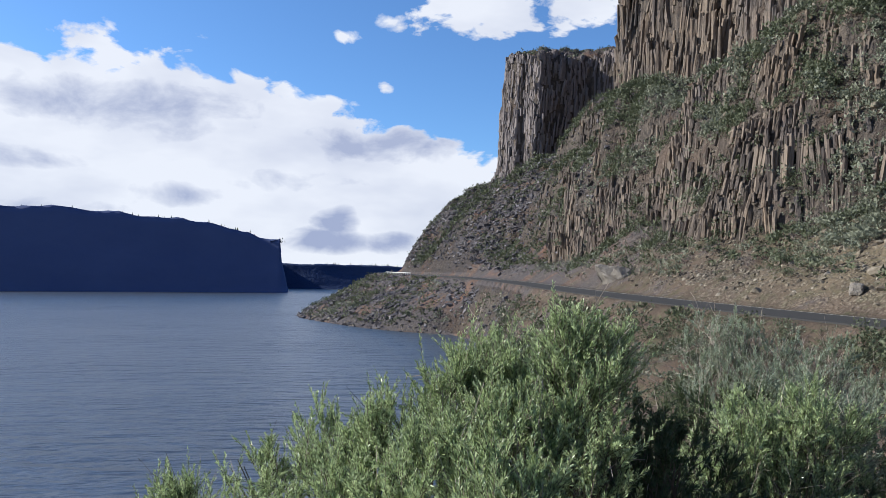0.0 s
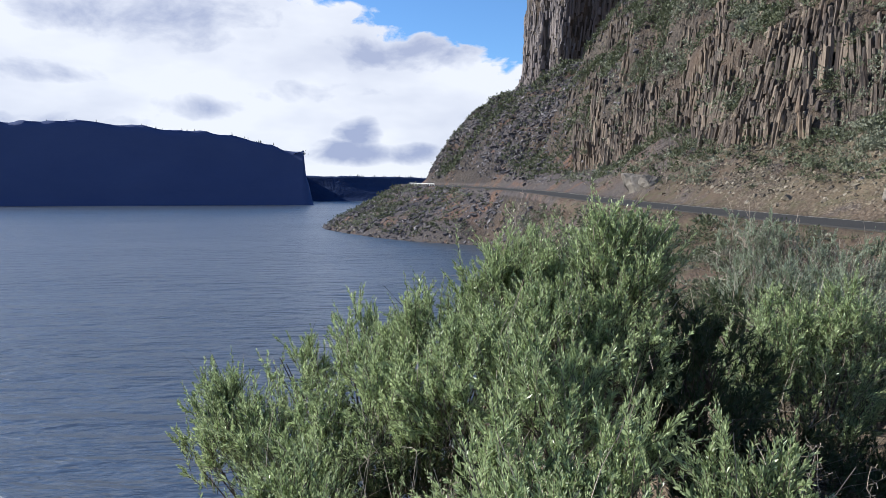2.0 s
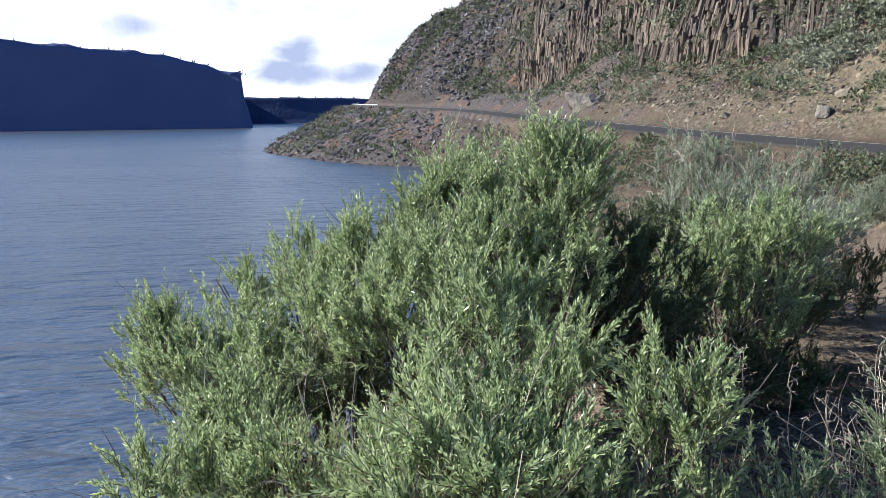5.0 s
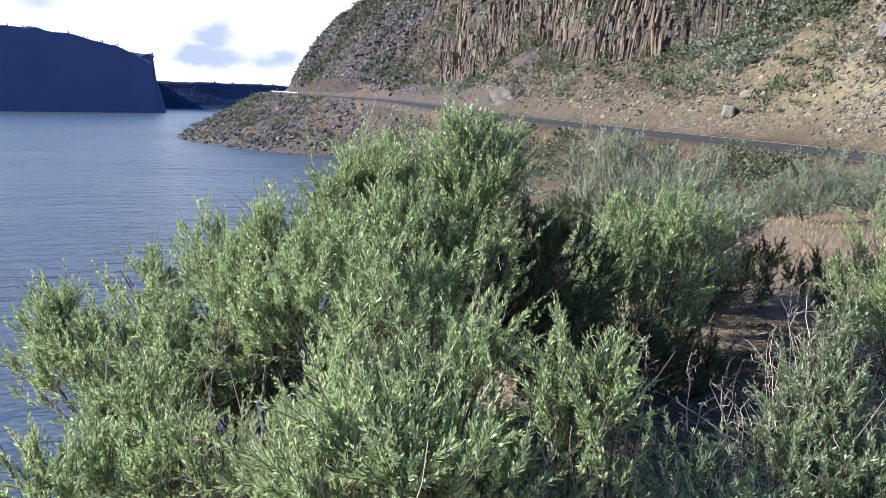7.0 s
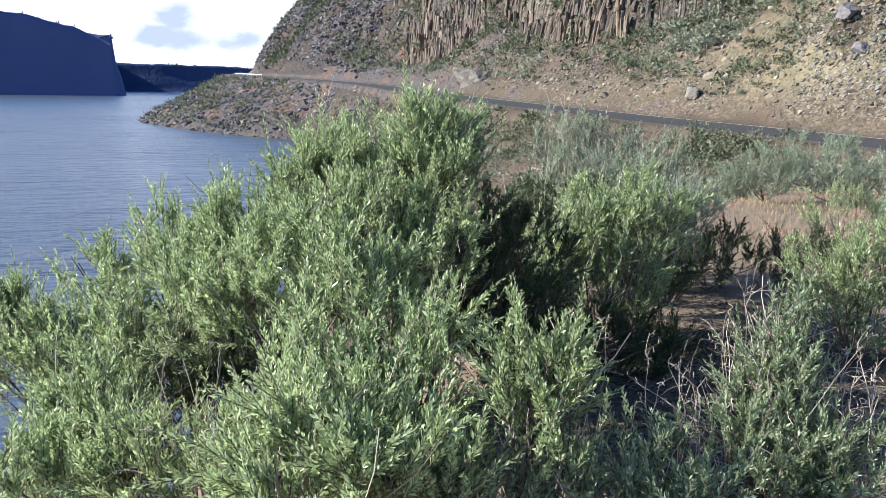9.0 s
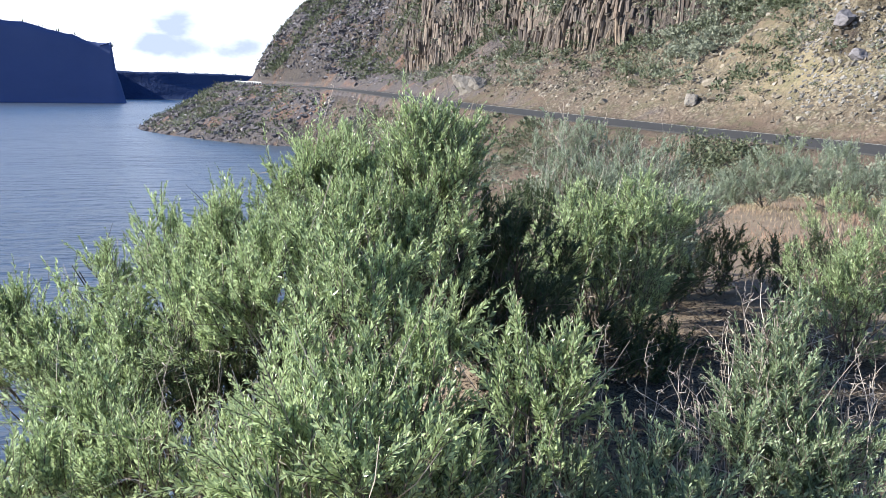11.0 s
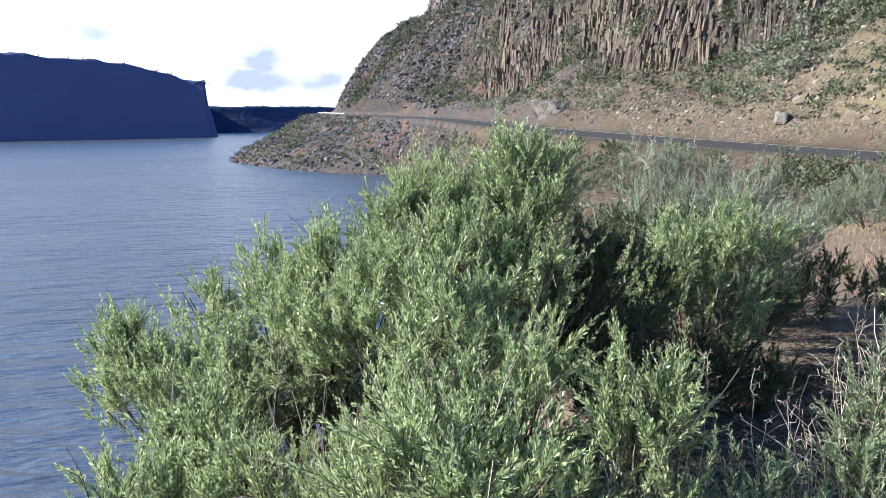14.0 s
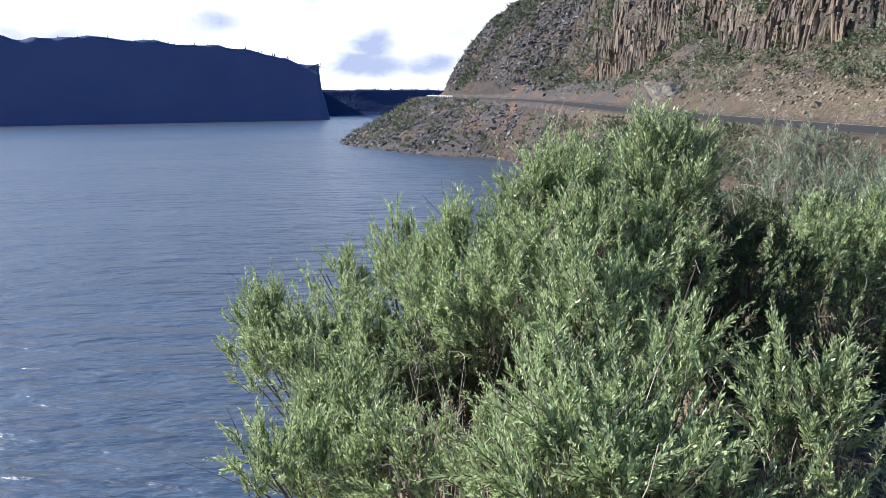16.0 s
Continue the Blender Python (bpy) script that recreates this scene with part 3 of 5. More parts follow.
# ---- basalt columns ----
HEX = np.arange(6) * math.pi / 3


def column_mesh(g, width, height):
    """A six-sided rock column with a stepped, worn outline; its foot at the origin."""
    turn, stretch = g.random() * 6.28, 0.75 + 0.5 * g.random(6)
    verts, levels = [], np.array([0, 0.33 + 0.15 * g.random(), 0.68 + 0.15 * g.random(), 1.0])
    lean = g.normal(0, 0.035, 2) * height
    for k, u in enumerate(levels):
        r = width * 0.5 * stretch * (1.0 - 0.10 * u + 0.12 * g.normal(size=6) * (k > 0))
        off = lean * u + g.normal(0, 0.05, 2) * width
        zt = u * height + (g.normal(0, 0.16, 6) * width if k == 3 else 0)
        verts.append(np.column_stack([np.cos(HEX + turn) * r + off[0], np.sin(HEX + turn) * r + off[1], np.zeros(6) + zt]))
    verts.append(np.array([[lean[0], lean[1], height + 0.1 * width]]))
    return np.concatenate(verts)


QUADS = np.array([[6 * k + i, 6 * k + (i + 1) % 6, 6 * k + 6 + (i + 1) % 6, 6 * k + 6 + i] for k in range(3) for i in range(6)])
CAPS = np.array([[18 + i, 18 + (i + 1) % 6, 24] for i in range(6)])


def column_places(line, offsets, spacing, y0, y1, height, width, keep, g, sink, jitter=0.28):
    """Feet, heights and widths of columns in rows along a line, each row further in."""
    out = []
    pts = curve_points(line[(line[:, 1] > y0 - 12) & (line[:, 1] < y1 + 12)], spacing)
    nrm = normals_of(pts)
    for k, off in enumerate(offsets):
        p = pts + nrm * (off + g.normal(0, jitter, len(pts)))[:, None] + g.normal(0, 0.12, pts.shape)
        ok = (p[:, 1] > y0) & (p[:, 1] < y1)
        patch = fbm(p[:, 0] + 3.0 * p[:, 1] * 0, p[:, 1] + 7.7 * k, 9.0, 3)
        ok &= patch > keep(k) + g.normal(0, 0.12, len(p))
        p, patch = p[ok], patch[ok]
        tall = height(k) * (1 + 0.30 * fbm(p[:, 1] * 1.0, p[:, 0] * 0 + 31 * k, 9, 3)) * (0.88 + 0.24 * g.random(len(p)))
        wide = width * (0.65 + 0.75 * g.random(len(p)))
        foot, back = land(p[:, 0], p[:, 1]) - sink, p + nrm[ok] * 2.4
        tall = np.minimum(tall, land(back[:, 0], back[:, 1]) + 0.7 * g.random(len(p)) - foot)
        out.append(np.column_stack([p, foot, np.maximum(tall, 0.8), wide]))
    return np.concatenate(out)


def rocky(x, y):
    """Where the slope is bare rock rather than overgrown."""
    return smooth01(fbm(x, y + 15, 9, 3), -0.2, 0.3)


def face_columns(count, x0, x1, y0, y1, width, chance, g, steep_from=2.3, reach=1.1, limit=7.5):
    """Columns standing out of the land wherever it is steep."""
    px, py = g.uniform(x0, x1, count), g.uniform(y0, y1, count)
    dr, dc = on_grid(DR, px, py), on_grid(DC, px, py)
    m, way = slope(px, py)
    ok = (chance(px, py, dr, dc) * smooth01(m + g.normal(0, 0.3, count), steep_from, steep_from + 1.5) > g.random(count)) & (dr > 9)
    px, py, m, way = px[ok], py[ok], m[ok], way[ok]
    n = len(px)
    foot = land(px, py) - 0.9
    back = land(px + way[:, 0] * reach, py + way[:, 1] * reach)
    tall = np.clip((back - foot) * g.uniform(0.35, 1.0, n) + 0.2 * g.random(n), 1.0, limit)
    shift = g.uniform(0.0, 0.5, (n, 1))
    return np.column_stack([px - way[:, 0] * shift[:, 0], py - way[:, 1] * shift[:, 0], foot, tall, width * (0.55 + 0.8 * g.random(n))])


g = rng(11)
FOOT_LINE = FINE_ROAD[(FINE_ROAD[:, 1] > 30) & (FINE_ROAD[:, 1] < 215)]
BASE_LINE = FOOT_LINE + normals_of(FOOT_LINE) * foot_line(FOOT_LINE[:, 1])[:, None]
lower = column_places(BASE_LINE, (-0.1, 0.35, 0.8, 1.25), 0.46, 66, 160, lambda k: 3.6 + 0.5 * k, 0.56, lambda k: -0.12, g, 1.0)
middle = face_columns(40000, 24, 62, 60, 205, 0.5, lambda x, y, dr, dc: 0.10 + 0.90 * rocky(x, y), g, 2.0, 0.55, 2.6)
UPPER = CLIFF[(CLIFF[:, 1] > 20) & (CLIFF[:, 0] < 80)]
split = int(np.argmin(np.abs(UPPER[:, 1] - 208)))
upper = np.concatenate([column_places(UPPER[:split], np.arange(-1.4, 4.6, 0.62), 0.60, 76, 208, lambda k: 9.0 + 2.0 * (k % 4), 0.85, lambda k: -0.6, g, 2.0),
                        face_columns(9000, 40, 75, 66, 212, 0.8, lambda x, y, dr, dc: 1.0 * (dc > -1), g, 2.6, 0.8)])
tower_line = CLIFF[(CLIFF[:, 1] > 200) & (CLIFF[:, 1] < 285)]
tower = np.concatenate([column_places(tower_line, np.arange(-1.4, 4.6, 0.55), 0.6, 203, 275, lambda k: 2.6, 1.0, lambda k: -0.9, g, 1.4, 0.6),
                        face_columns(9000, 14, 62, 200, 275, 0.7, lambda x, y, dr, dc: 1.0 * (dc > -2), g, 2.5, 0.5)])


def lean_at(x, y):
    """How columns lean: they fan out in groups along the face."""
    x, y = np.asarray(x, float), np.asarray(y, float)
    return np.stack([0.08 + 0 * x, 0.24 * fbm(x * 0.2, y, 15, 2)], -1)


rock_face = tagged(new("rock_face"), "brown basalt cliff of upright broken columns", "cliff", kind="structure")
VARIANTS = []
for i in range(12):
    me = bpy.data.meshes.new("column")
    v = column_mesh(g, 1.0, 1.0 * 6)
    v[:, 2] /= 6
    me.from_pydata(v.tolist(), [], QUADS.tolist() + CAPS.tolist())
    me.materials.append(BASALT)
    VARIANTS.append((me, v))
near_first = np.argsort(lower[:, 1])
for n, i in enumerate(near_first[:300]):
    x, y, z, h, wd = lower[i]
    ob = new("column", VARIANTS[n % 12][0])
    ob.parent, ob.matrix_basis = rock_face, Matrix.LocRotScale((x, y, z), Euler((-lean_at(x, y)[1], 0.1, g.random() * 0.6)), (wd, wd, h))
rest = np.concatenate([lower[near_first[300:]], middle, upper, tower])
lean = lean_at(rest[:, 0], rest[:, 1]) + g.normal(0, 1.0, (len(rest), 2)) * 0.05
spin = g.random(len(rest)) * 6.28
c, s = np.cos(spin)[:, None], np.sin(spin)[:, None]
V = np.stack([v for _, v in VARIANTS])[g.integers(12, size=len(rest))]
wd, up = rest[:, 4:5], rest[:, 3:4] * V[:, :, 2]
allv = np.stack([rest[:, 0:1] + wd * (c * V[:, :, 0] - s * V[:, :, 1]) + lean[:, 0:1] * up, rest[:, 1:2] + wd * (s * V[:, :, 0] + c * V[:, :, 1]) + lean[:, 1:2] * up,
                 rest[:, 2:3] + up], -1).reshape(-1, 3)
base = 25 * np.arange(len(rest))[:, None, None]
mesh_object("column_stack", allv, [(base + QUADS).reshape(-1, 4), (base + CAPS).reshape(-1, 3)], BASALT, parent=rock_face)["kind"] = "stuff"


# ---- loose rock ----
def rock_shape(g, subdiv=1, rough=0.22):
    bm = bmesh.new()
    bmesh.ops.create_icosphere(bm, subdivisions=subdiv, radius=1.0)
    v = np.array([p.co[:] for p in bm.verts])
    f = np.array([[p.index for p in fc.verts] for fc in bm.faces])
    bm.free()
    cuts = g.normal(size=(9, 3))
    cuts /= np.linalg.norm(cuts, axis=1)[:, None]
    for c in cuts:
        d = v @ c
        lim = 0.35 + 0.3 * g.random()
        v = v - np.where(d > lim, d - lim, 0)[:, None] * c
    v = v * (1 + rough * g.normal(size=(len(v), 1)) * 0.35)
    return v * np.array([1.0, 0.8, 0.65]), f


def chip_shape(g):
    """A small broken stone of eight faces, for far scree."""
    v = np.array([(1, 0, 0), (-1, 0, 0), (0, 1, 0), (0, -1, 0), (0, 0, 1), (0, 0, -1)], float)
    f = np.array([[0, 2, 4], [2, 1, 4], [1, 3, 4], [3, 0, 4], [2, 0, 5], [1, 2, 5], [3, 1, 5], [0, 3, 5]])
    return (v * g.uniform(0.6, 1.1, (6, 1)) + 0.2 * g.normal(size=(6, 3))) * np.array([1.0, 0.85, 0.7]), f


ROCKS = [rock_shape(g, 1) for _ in range(6)]
CHIPS = [chip_shape(g) for _ in range(10)]


def turns(ax, ay, az_):
    """Rotation matrices (n, 3, 3) from small leans and a spin."""
    cx, sx_, cy, sy_, cz, sz = np.cos(ax), np.sin(ax), np.cos(ay), np.sin(ay), np.cos(az_), np.sin(az_)
    return np.stack([cz * cy, cz * sy_ * sx_ - sz * cx, cz * sy_ * cx + sz * sx_, sz * cy, sz * sy_ * sx_ + cz * cx, sz * sy_ * cx - cz * sx_,
                     -sy_, cy * sx_, cy * cx], 1).reshape(-1, 3, 3)


def scatter(name, shapes, places, mat, parent=None, lean=0.4):
    """Many small pieces joined: places are rows of x, y, z, size."""
    places = np.asarray(places)
    vs, fs, n = [], {}, 0
    which = g.integers(len(shapes), size=len(places))
    for k, (v, f) in enumerate(shapes):
        pl = places[which == k]
        m = len(pl)
        if m == 0:
            continue
        r = turns(g.normal(0, lean, m), g.normal(0, lean, m), g.random(m) * 6.28)
        w_ = np.einsum("nij,kj->nki", r, v) * pl[:, None, 3:4] + pl[:, None, :3]
        vs.append(w_.reshape(-1, 3))
        fs.setdefault(f.shape[1], []).append((f[None] + (n + len(v) * np.arange(m))[:, None, None]).reshape(-1, f.shape[1]))
        n += m * len(v)
    return mesh_object(name, np.concatenate(vs), [np.concatenate(k) for k in fs.values()], mat, parent=parent)


def spots(count, x0, x1, y0, y1, test):
    """Random plan places where test(x, y, dr, ds, dc) gives a chance."""
    px, py = g.uniform(x0, x1, count), g.uniform(y0, y1, count)
    dr, ds, dc = on_grid(DR, px, py), on_grid(DS, px, py), on_grid(DC, px, py)
    ok = test(px, py, dr, ds, dc) > g.random(count)
    px, py = px[ok], py[ok]
    return px, py, land(px, py)


def talus_chance(px, py, dr, ds, dc):
    up = smooth01(dr, 4.5, 7) * (1 - smooth01(dr, 26, 40))
    down = smooth01(-dr, 4, 6) * smooth01(ds, -1.5, 0.5) * smooth01(py, 25, 60)
    return np.maximum(up, np.where(py > 105, 1.0, 0.6) * down) * (0.4 + 0.6 * smooth01(fbm(px, py, 12, 3), -0.2, 0.6)) * (dc < 1)


px, py, pz = spots(52000, -45, 70, 22, 255, talus_chance)
size = 0.10 + 0.50 * g.random(len(px)) ** 4 + 0.0012 * py
nx_, ny_, nz_ = spots(60000, 22, 66, 24, 100, lambda x, y, dr, ds, dc: smooth01(dr, 4.5, 7) * (0.3 + 0.7 * smooth01(fbm(x, y, 6, 3), -0.1, 0.4)) * (dc < 0))
px, py, pz = np.append(px, nx_), np.append(py, ny_), np.append(pz, nz_)
size = np.append(size, 0.07 + 0.45 * g.random(len(nx_)) ** 4)
rows_ = np.column_stack([px, py, pz - 0.2 * size, size])
grey_side = py + 14 * fbm(px, py, 20, 2) > 128
big = size > 0.16
tagged(scatter("scree", ROCKS, rows_[~grey_side & big], RUBBLE), "broken angular tan and brown scree on the slopes", "scree", kind="stuff")
tagged(scatter("scree", CHIPS, rows_[~grey_side & ~big], RUBBLE), "small tan and brown stones on the slopes", "scree", kind="stuff")
tagged(scatter("scree", CHIPS, rows_[grey_side], DARK_RUBBLE), "broken grey basalt scree below the cliff", "scree", kind="stuff")
px, py, pz = spots(16000, 27, 48, 27, 52, lambda x, y, dr, ds, dc: smooth01(dr, 5, 8) * smooth01(x - 0.55 * (y - 38), 28, 32) * smooth01(fbm(x, y + 5, 5, 3), -0.5, 0.1))
size = 0.07 + 0.30 * g.random(len(px)) ** 3
tagged(scatter("scree", ROCKS, np.column_stack([px, py, pz - 0.15 * size, size]), GREY_RUBBLE), "pale grey angular rockfall above the road", "scree", kind="stuff")
px, py, pz = spots(26000, -48, 20, 112, 250, lambda x, y, dr, ds, dc: smooth01(-dr, 4.2, 6) * smooth01(ds, -1, 0.5) * (0.10 + 0.9 * smooth01(fbm(x, y, 7, 3), -0.1, 0.5)))
qx, qy, qz = spots(24000, -22, 46, 165, 258, lambda x, y, dr, ds, dc: smooth01(dr, 5, 8) * (0.35 + 0.65 * smooth01(fbm(x, y, 9, 3), -0.1, 0.5)) * (dc < 1))
px, py, pz = np.append(px, qx), np.append(py, qy), np.append(pz, qz)
tagged(scatter("scree", CHIPS, np.column_stack([px, py, pz, 0.25 + 0.85 * g.random(len(px)) ** 3]), DARK_RUBBLE), "dark fallen basalt blocks on the lake bank", "scree", kind="stuff")
px, py, pz = spots(2600, -48, 12, 105, 240, lambda x, y, dr, ds, dc: np.exp(-((ds - 0.8) / 1.6) ** 2))
tagged(scatter("shore_rock", ROCKS, np.column_stack([px, py, pz, 0.35 + 0.5 * g.random(len(px))]), RUBBLE), "dark angular boulders along the waterline", "rocks", kind="stuff")

def block_shape(g):
    """An angular fallen block: a blunt cube, sheared and cut by a few planes."""
    bm = bmesh.new()
    bmesh.ops.create_icosphere(bm, subdivisions=3, radius=1.0)
    v = np.array([p.co[:] for p in bm.verts])
    f = np.array([[p.index for p in fc.verts] for fc in bm.faces])
    bm.free()
    v = v / (np.abs(v) ** 7).sum(1, keepdims=True) ** (1 / 7)
    v = v * g.uniform(0.65, 1.0, 3) @ (np.eye(3) + 0.12 * g.normal(size=(3, 3)))
    for _ in range(5):
        c = unit(g.normal(size=3))
        lim = g.uniform(0.5, 0.8)
        d = v @ c
        v = v - np.where(d > lim, d - lim, 0)[:, None] * c
    return v + 0.022 * g.normal(size=v.shape), f


BOULDERS = []
for i in range(5):
    v, f = block_shape(g)
    BOULDERS.append(mesh_object("boulder", v, f, RUBBLE).data)
    bpy.data.objects.remove(bpy.data.objects["boulder"])


DARK_BOULDERS = [me.copy() for me in BOULDERS]
for me in DARK_BOULDERS:
    me.materials[0] = DARK_RUBBLE


def boulder(x, y, size, label, k=0, squash=1.0, spin=0.0, shapes=BOULDERS):
    ob = new("boulder", shapes[k % 5])
    ob.matrix_basis = Matrix.LocRotScale((x, y, float(land(x, y)[0]) + 0.12 * size * squash), Euler((0.25, 0.3, spin)), (size, size, 0.75 * size * squash))
    return tagged(ob, label, "boulder", "boulders on the slope")


boulder(23.0, 99.5, 2.1, "large pale grey boulder beside the road", 1, 1.05, 1.2)
boulder(24.0, 97.5, 1.5, "pale grey block resting against a larger boulder", 2, 1.0, 1.4)
boulder(30.8, 54.0, 0.85, "pale angular boulder casting shade on the tan slope", 3, 1.2, 1.0)
PALE = [o for o in scene.objects if o.name.startswith("boulder")]
for o in PALE:
    o.data = o.data.copy()
    o.data.materials[0] = PALE_ROCK
for k in range(22):
    along = 10 + 26 * k / 22 + g.normal(0, 0.5)
    yy = 47 + 0.55 * (along - 14) + g.normal(0, 0.7)
    boulder(float(np.interp(yy, ROAD[:, 1], ROAD[:, 0])) + along, yy, 0.25 + 0.6 * g.random() ** 2, "dark broken boulder on the rocky rib", k, 0.8 + 0.5 * g.random(), 6 * g.random(), DARK_BOULDERS)
px, py, pz = spots(900, 24, 55, 35, 110, talus_chance)
for n in range(min(40, len(px))):
    boulder(px[n], py[n], 0.35 + 0.5 * g.random() ** 2, "weathered brown basalt boulder on the scree slope", n, 0.9, 6 * g.random())


def rock_ledge(x, y, yaw):
    """A cut outcrop of flat pale beds, each set back from the one below."""
    whole = tagged(new("rock_ledge"), "pale layered rock outcrop beside the road", "outcrop")
    whole.matrix_basis = pose(x, y, float(land(x, y)[0]) - 0.2, 0, 0, yaw)
    z = 0.0
    for k in range(6):
        h = g.uniform(0.22, 0.42)
        nx_, pts = 26, []
        for i in range(nx_):
            a = 2 * math.pi * i / nx_
            c_, s_ = math.cos(a), math.sin(a)
            r = (1 + 0.09 * g.normal()) / max(abs(c_) ** 4 + abs(s_) ** 4, 0.2) ** 0.25
            pts.append((c_ * r * (3.4 - 0.25 * k), s_ * r * (1.3 - 0.12 * k) + 0.22 * k))
        lo = [(px_, py_, z) for px_, py_ in pts]
        mid = [(px_ * 1.02, py_ * 1.03, z + 0.7 * h) for px_, py_ in pts]
        hi = [(px_ * 0.96, py_ * 0.93, z + h + 0.03 * g.normal()) for px_, py_ in pts]
        n_ = nx_
        f = [(i + r_ * n_, (i + 1) % n_ + r_ * n_, (i + 1) % n_ + n_ + r_ * n_, i + n_ + r_ * n_) for r_ in (0, 1) for i in range(n_)]
        cap = [(2 * n_ + i, 2 * n_ + (i + 1) % n_, 3 * n_) for i in range(n_)]
        mesh_object("bed", lo + mid + hi + [(0, 0.22 * k, z + h)], [np.array(f), np.array(cap)], PALE_ROCK, parent=whole)
        z += 0.92 * h


rock_ledge(32.6, 29.5, 105)


# ---- low shrubs on the slopes ----
def shrub_shape(g, leaves, leaf, flat=0.75):
    """A dome of many small leaf clumps with an uneven outline."""
    lumps = g.normal(size=(6, 3)) * np.array([0.45, 0.45, 0.25]) + np.array([0, 0, 0.45])
    c = lumps[g.integers(6, size=leaves)]
    d = g.normal(size=(leaves, 3))
    d /= np.linalg.norm(d, axis=1)[:, None]
    p = c + d * (0.42 * g.random((leaves, 1)) ** 0.4)
    p[:, 2] = np.abs(p[:, 2]) * flat
    up = d + np.array([0, 0, 0.6]) + 0.4 * g.normal(size=(leaves, 3))
    up /= np.linalg.norm(up, axis=1)[:, None]
    side = np.cross(up, g.normal(size=(leaves, 3)))
    side /= np.linalg.norm(side, axis=1)[:, None]
    s = leaf * (0.6 + 0.8 * g.random((leaves, 1)))
    v = np.stack([p - side * s * 0.5, p + up * s * 0.3 - side * 0, p + side * s * 0.5, p + up * s * 1.3], 1).reshape(-1, 3)
    return v, np.arange(4 * leaves).reshape(-1, 4)[:, [0, 1, 2, 3]]


SHRUBS = [shrub_shape(g, 640, 0.058) for _ in range(5)]
MID_SHRUBS = [shrub_shape(g, 50, 0.235) for _ in range(8)]
FINE_SHRUBS = [shrub_shape(g, 115, 0.135) for _ in range(8)]
FAR_SHRUBS = [shrub_shape(g, 22, 0.35) for _ in range(8)]


def shrub_chance(px, py, dr, ds, dc):
    m, _ = slope(px, py)
    ledge = (1 - 0.85 * smooth01(m, 2.8, 4.5)) * (1 - 0.8 * rocky(px, py) * (py > 60) * smooth01(dr, 14, 18))
    up = smooth01(dr, 6, 12) * (0.12 + 0.88 * smooth01(fbm(px, py + 40, 7, 3), -0.35, 0.35))
    up = up * (0.75 + 0.25 * smooth01(dr, 14, 21))
    down = smooth01(-dr, 4.3, 6) * smooth01(ds, 0.5, 2) * (0.30 + 0.70 * smooth01(fbm(px + 60, py, 8, 3), -0.3, 0.3))
    thick = smooth01(dr, 15, 19) * (py < 175) * np.where(py < 70, 0.3, 0.7)
    bench = (dc > -11) * (dc < -0.2) * smooth01(py, 70, 90)
    up = np.maximum(np.maximum(up, thick), bench)
    cleft = np.exp(-((py - 226 - 0.1 * px) / 9) ** 2) * smooth01(dr, 5, 9) * (dr < 36)
    up = np.maximum(up, cleft)
    return np.where(dc > 5, 0.5, np.maximum(up * (dc < 0), np.where(py > 130, 0.33, 0.9) * down)) * ledge * (np.hypot(px, py) > 20)


px, py, pz = spots(46000, -45, 75, 14, 262, shrub_chance)
more = spots(24000, 26, 62, 58, 196, lambda x, y, dr, ds, dc: shrub_chance(x, y, dr, ds, dc) * smooth01(dr, 13, 17))
px, py, pz = (np.append(a, b) for a, b in zip((px, py, pz), more))
talus = spots(9000, 10, 52, 40, 200, lambda x, y, dr, ds, dc: smooth01(dr, 5.5, 8) * (1 - smooth01(dr, 15, 18)) * (0.1 + 0.7 * smooth01(fbm(x + 9, y, 6, 3), -0.1, 0.4)))
px, py, pz = (np.append(a, b) for a, b in zip((px, py, pz), talus))
bank = spots(5200, 2, 27, 22, 88, lambda x, y, dr, ds, dc: smooth01(-dr, 4.4, 5.5) * smooth01(ds, 0.5, 2) * (0.04 + 0.4 * smooth01(fbm(x, y, 5, 3), 0.0, 0.35)))
px, py, pz = (np.append(a, b) for a, b in zip((px, py, pz), bank))
pz = pz + np.where((py > 58) & (py < 200) & (px > 24), 0.45, 0.0)
kind_n = fbm(px, py, 9, 2) + g.normal(0, 0.3, len(px)) - 0.6 * (py > 150)
size = 0.30 + 0.75 * g.random(len(px)) ** 2.5 + 0.0010 * py
size = size + 0.35 * ((py < 115) & (px > 40))
in_cleft = (np.abs(py - 226 - 0.1 * px) < 9) & (px > -12) & (px < 30) & (pz > 14)
size, pz = size + 0.55 * in_cleft, pz + 0.35 * in_cleft
near = (py < 75) & (px > 6) & (px < 40)
order = np.argsort(np.hypot(px, py))
taken = np.zeros(len(px), bool)
SHRUB_MESH = []
for mat in (SLOPE_DARK, LEAF_SAGE):
    for v, f in SHRUBS[:4]:
        o = mesh_object("leaf_cover", v, f, mat)
        SHRUB_MESH.append(o.data)
        bpy.data.objects.remove(o)


def stem_mesh():
    bm = bmesh.new()
    for k in range(5):
        m = Matrix.Rotation(k * 1.26 + g.random(), 4, "Z") @ Matrix.Rotation(0.3 + 0.4 * g.random(), 4, "Y") @ Matrix.Translation((0, 0, 0.22))
        bmesh.ops.create_cone(bm, segments=5, radius1=0.035, radius2=0.012, depth=0.5, matrix=m)
    me = bpy.data.meshes.new("sagebrush")
    bm.to_mesh(me)
    bm.free()
    me.materials.append(BARK)
    return me


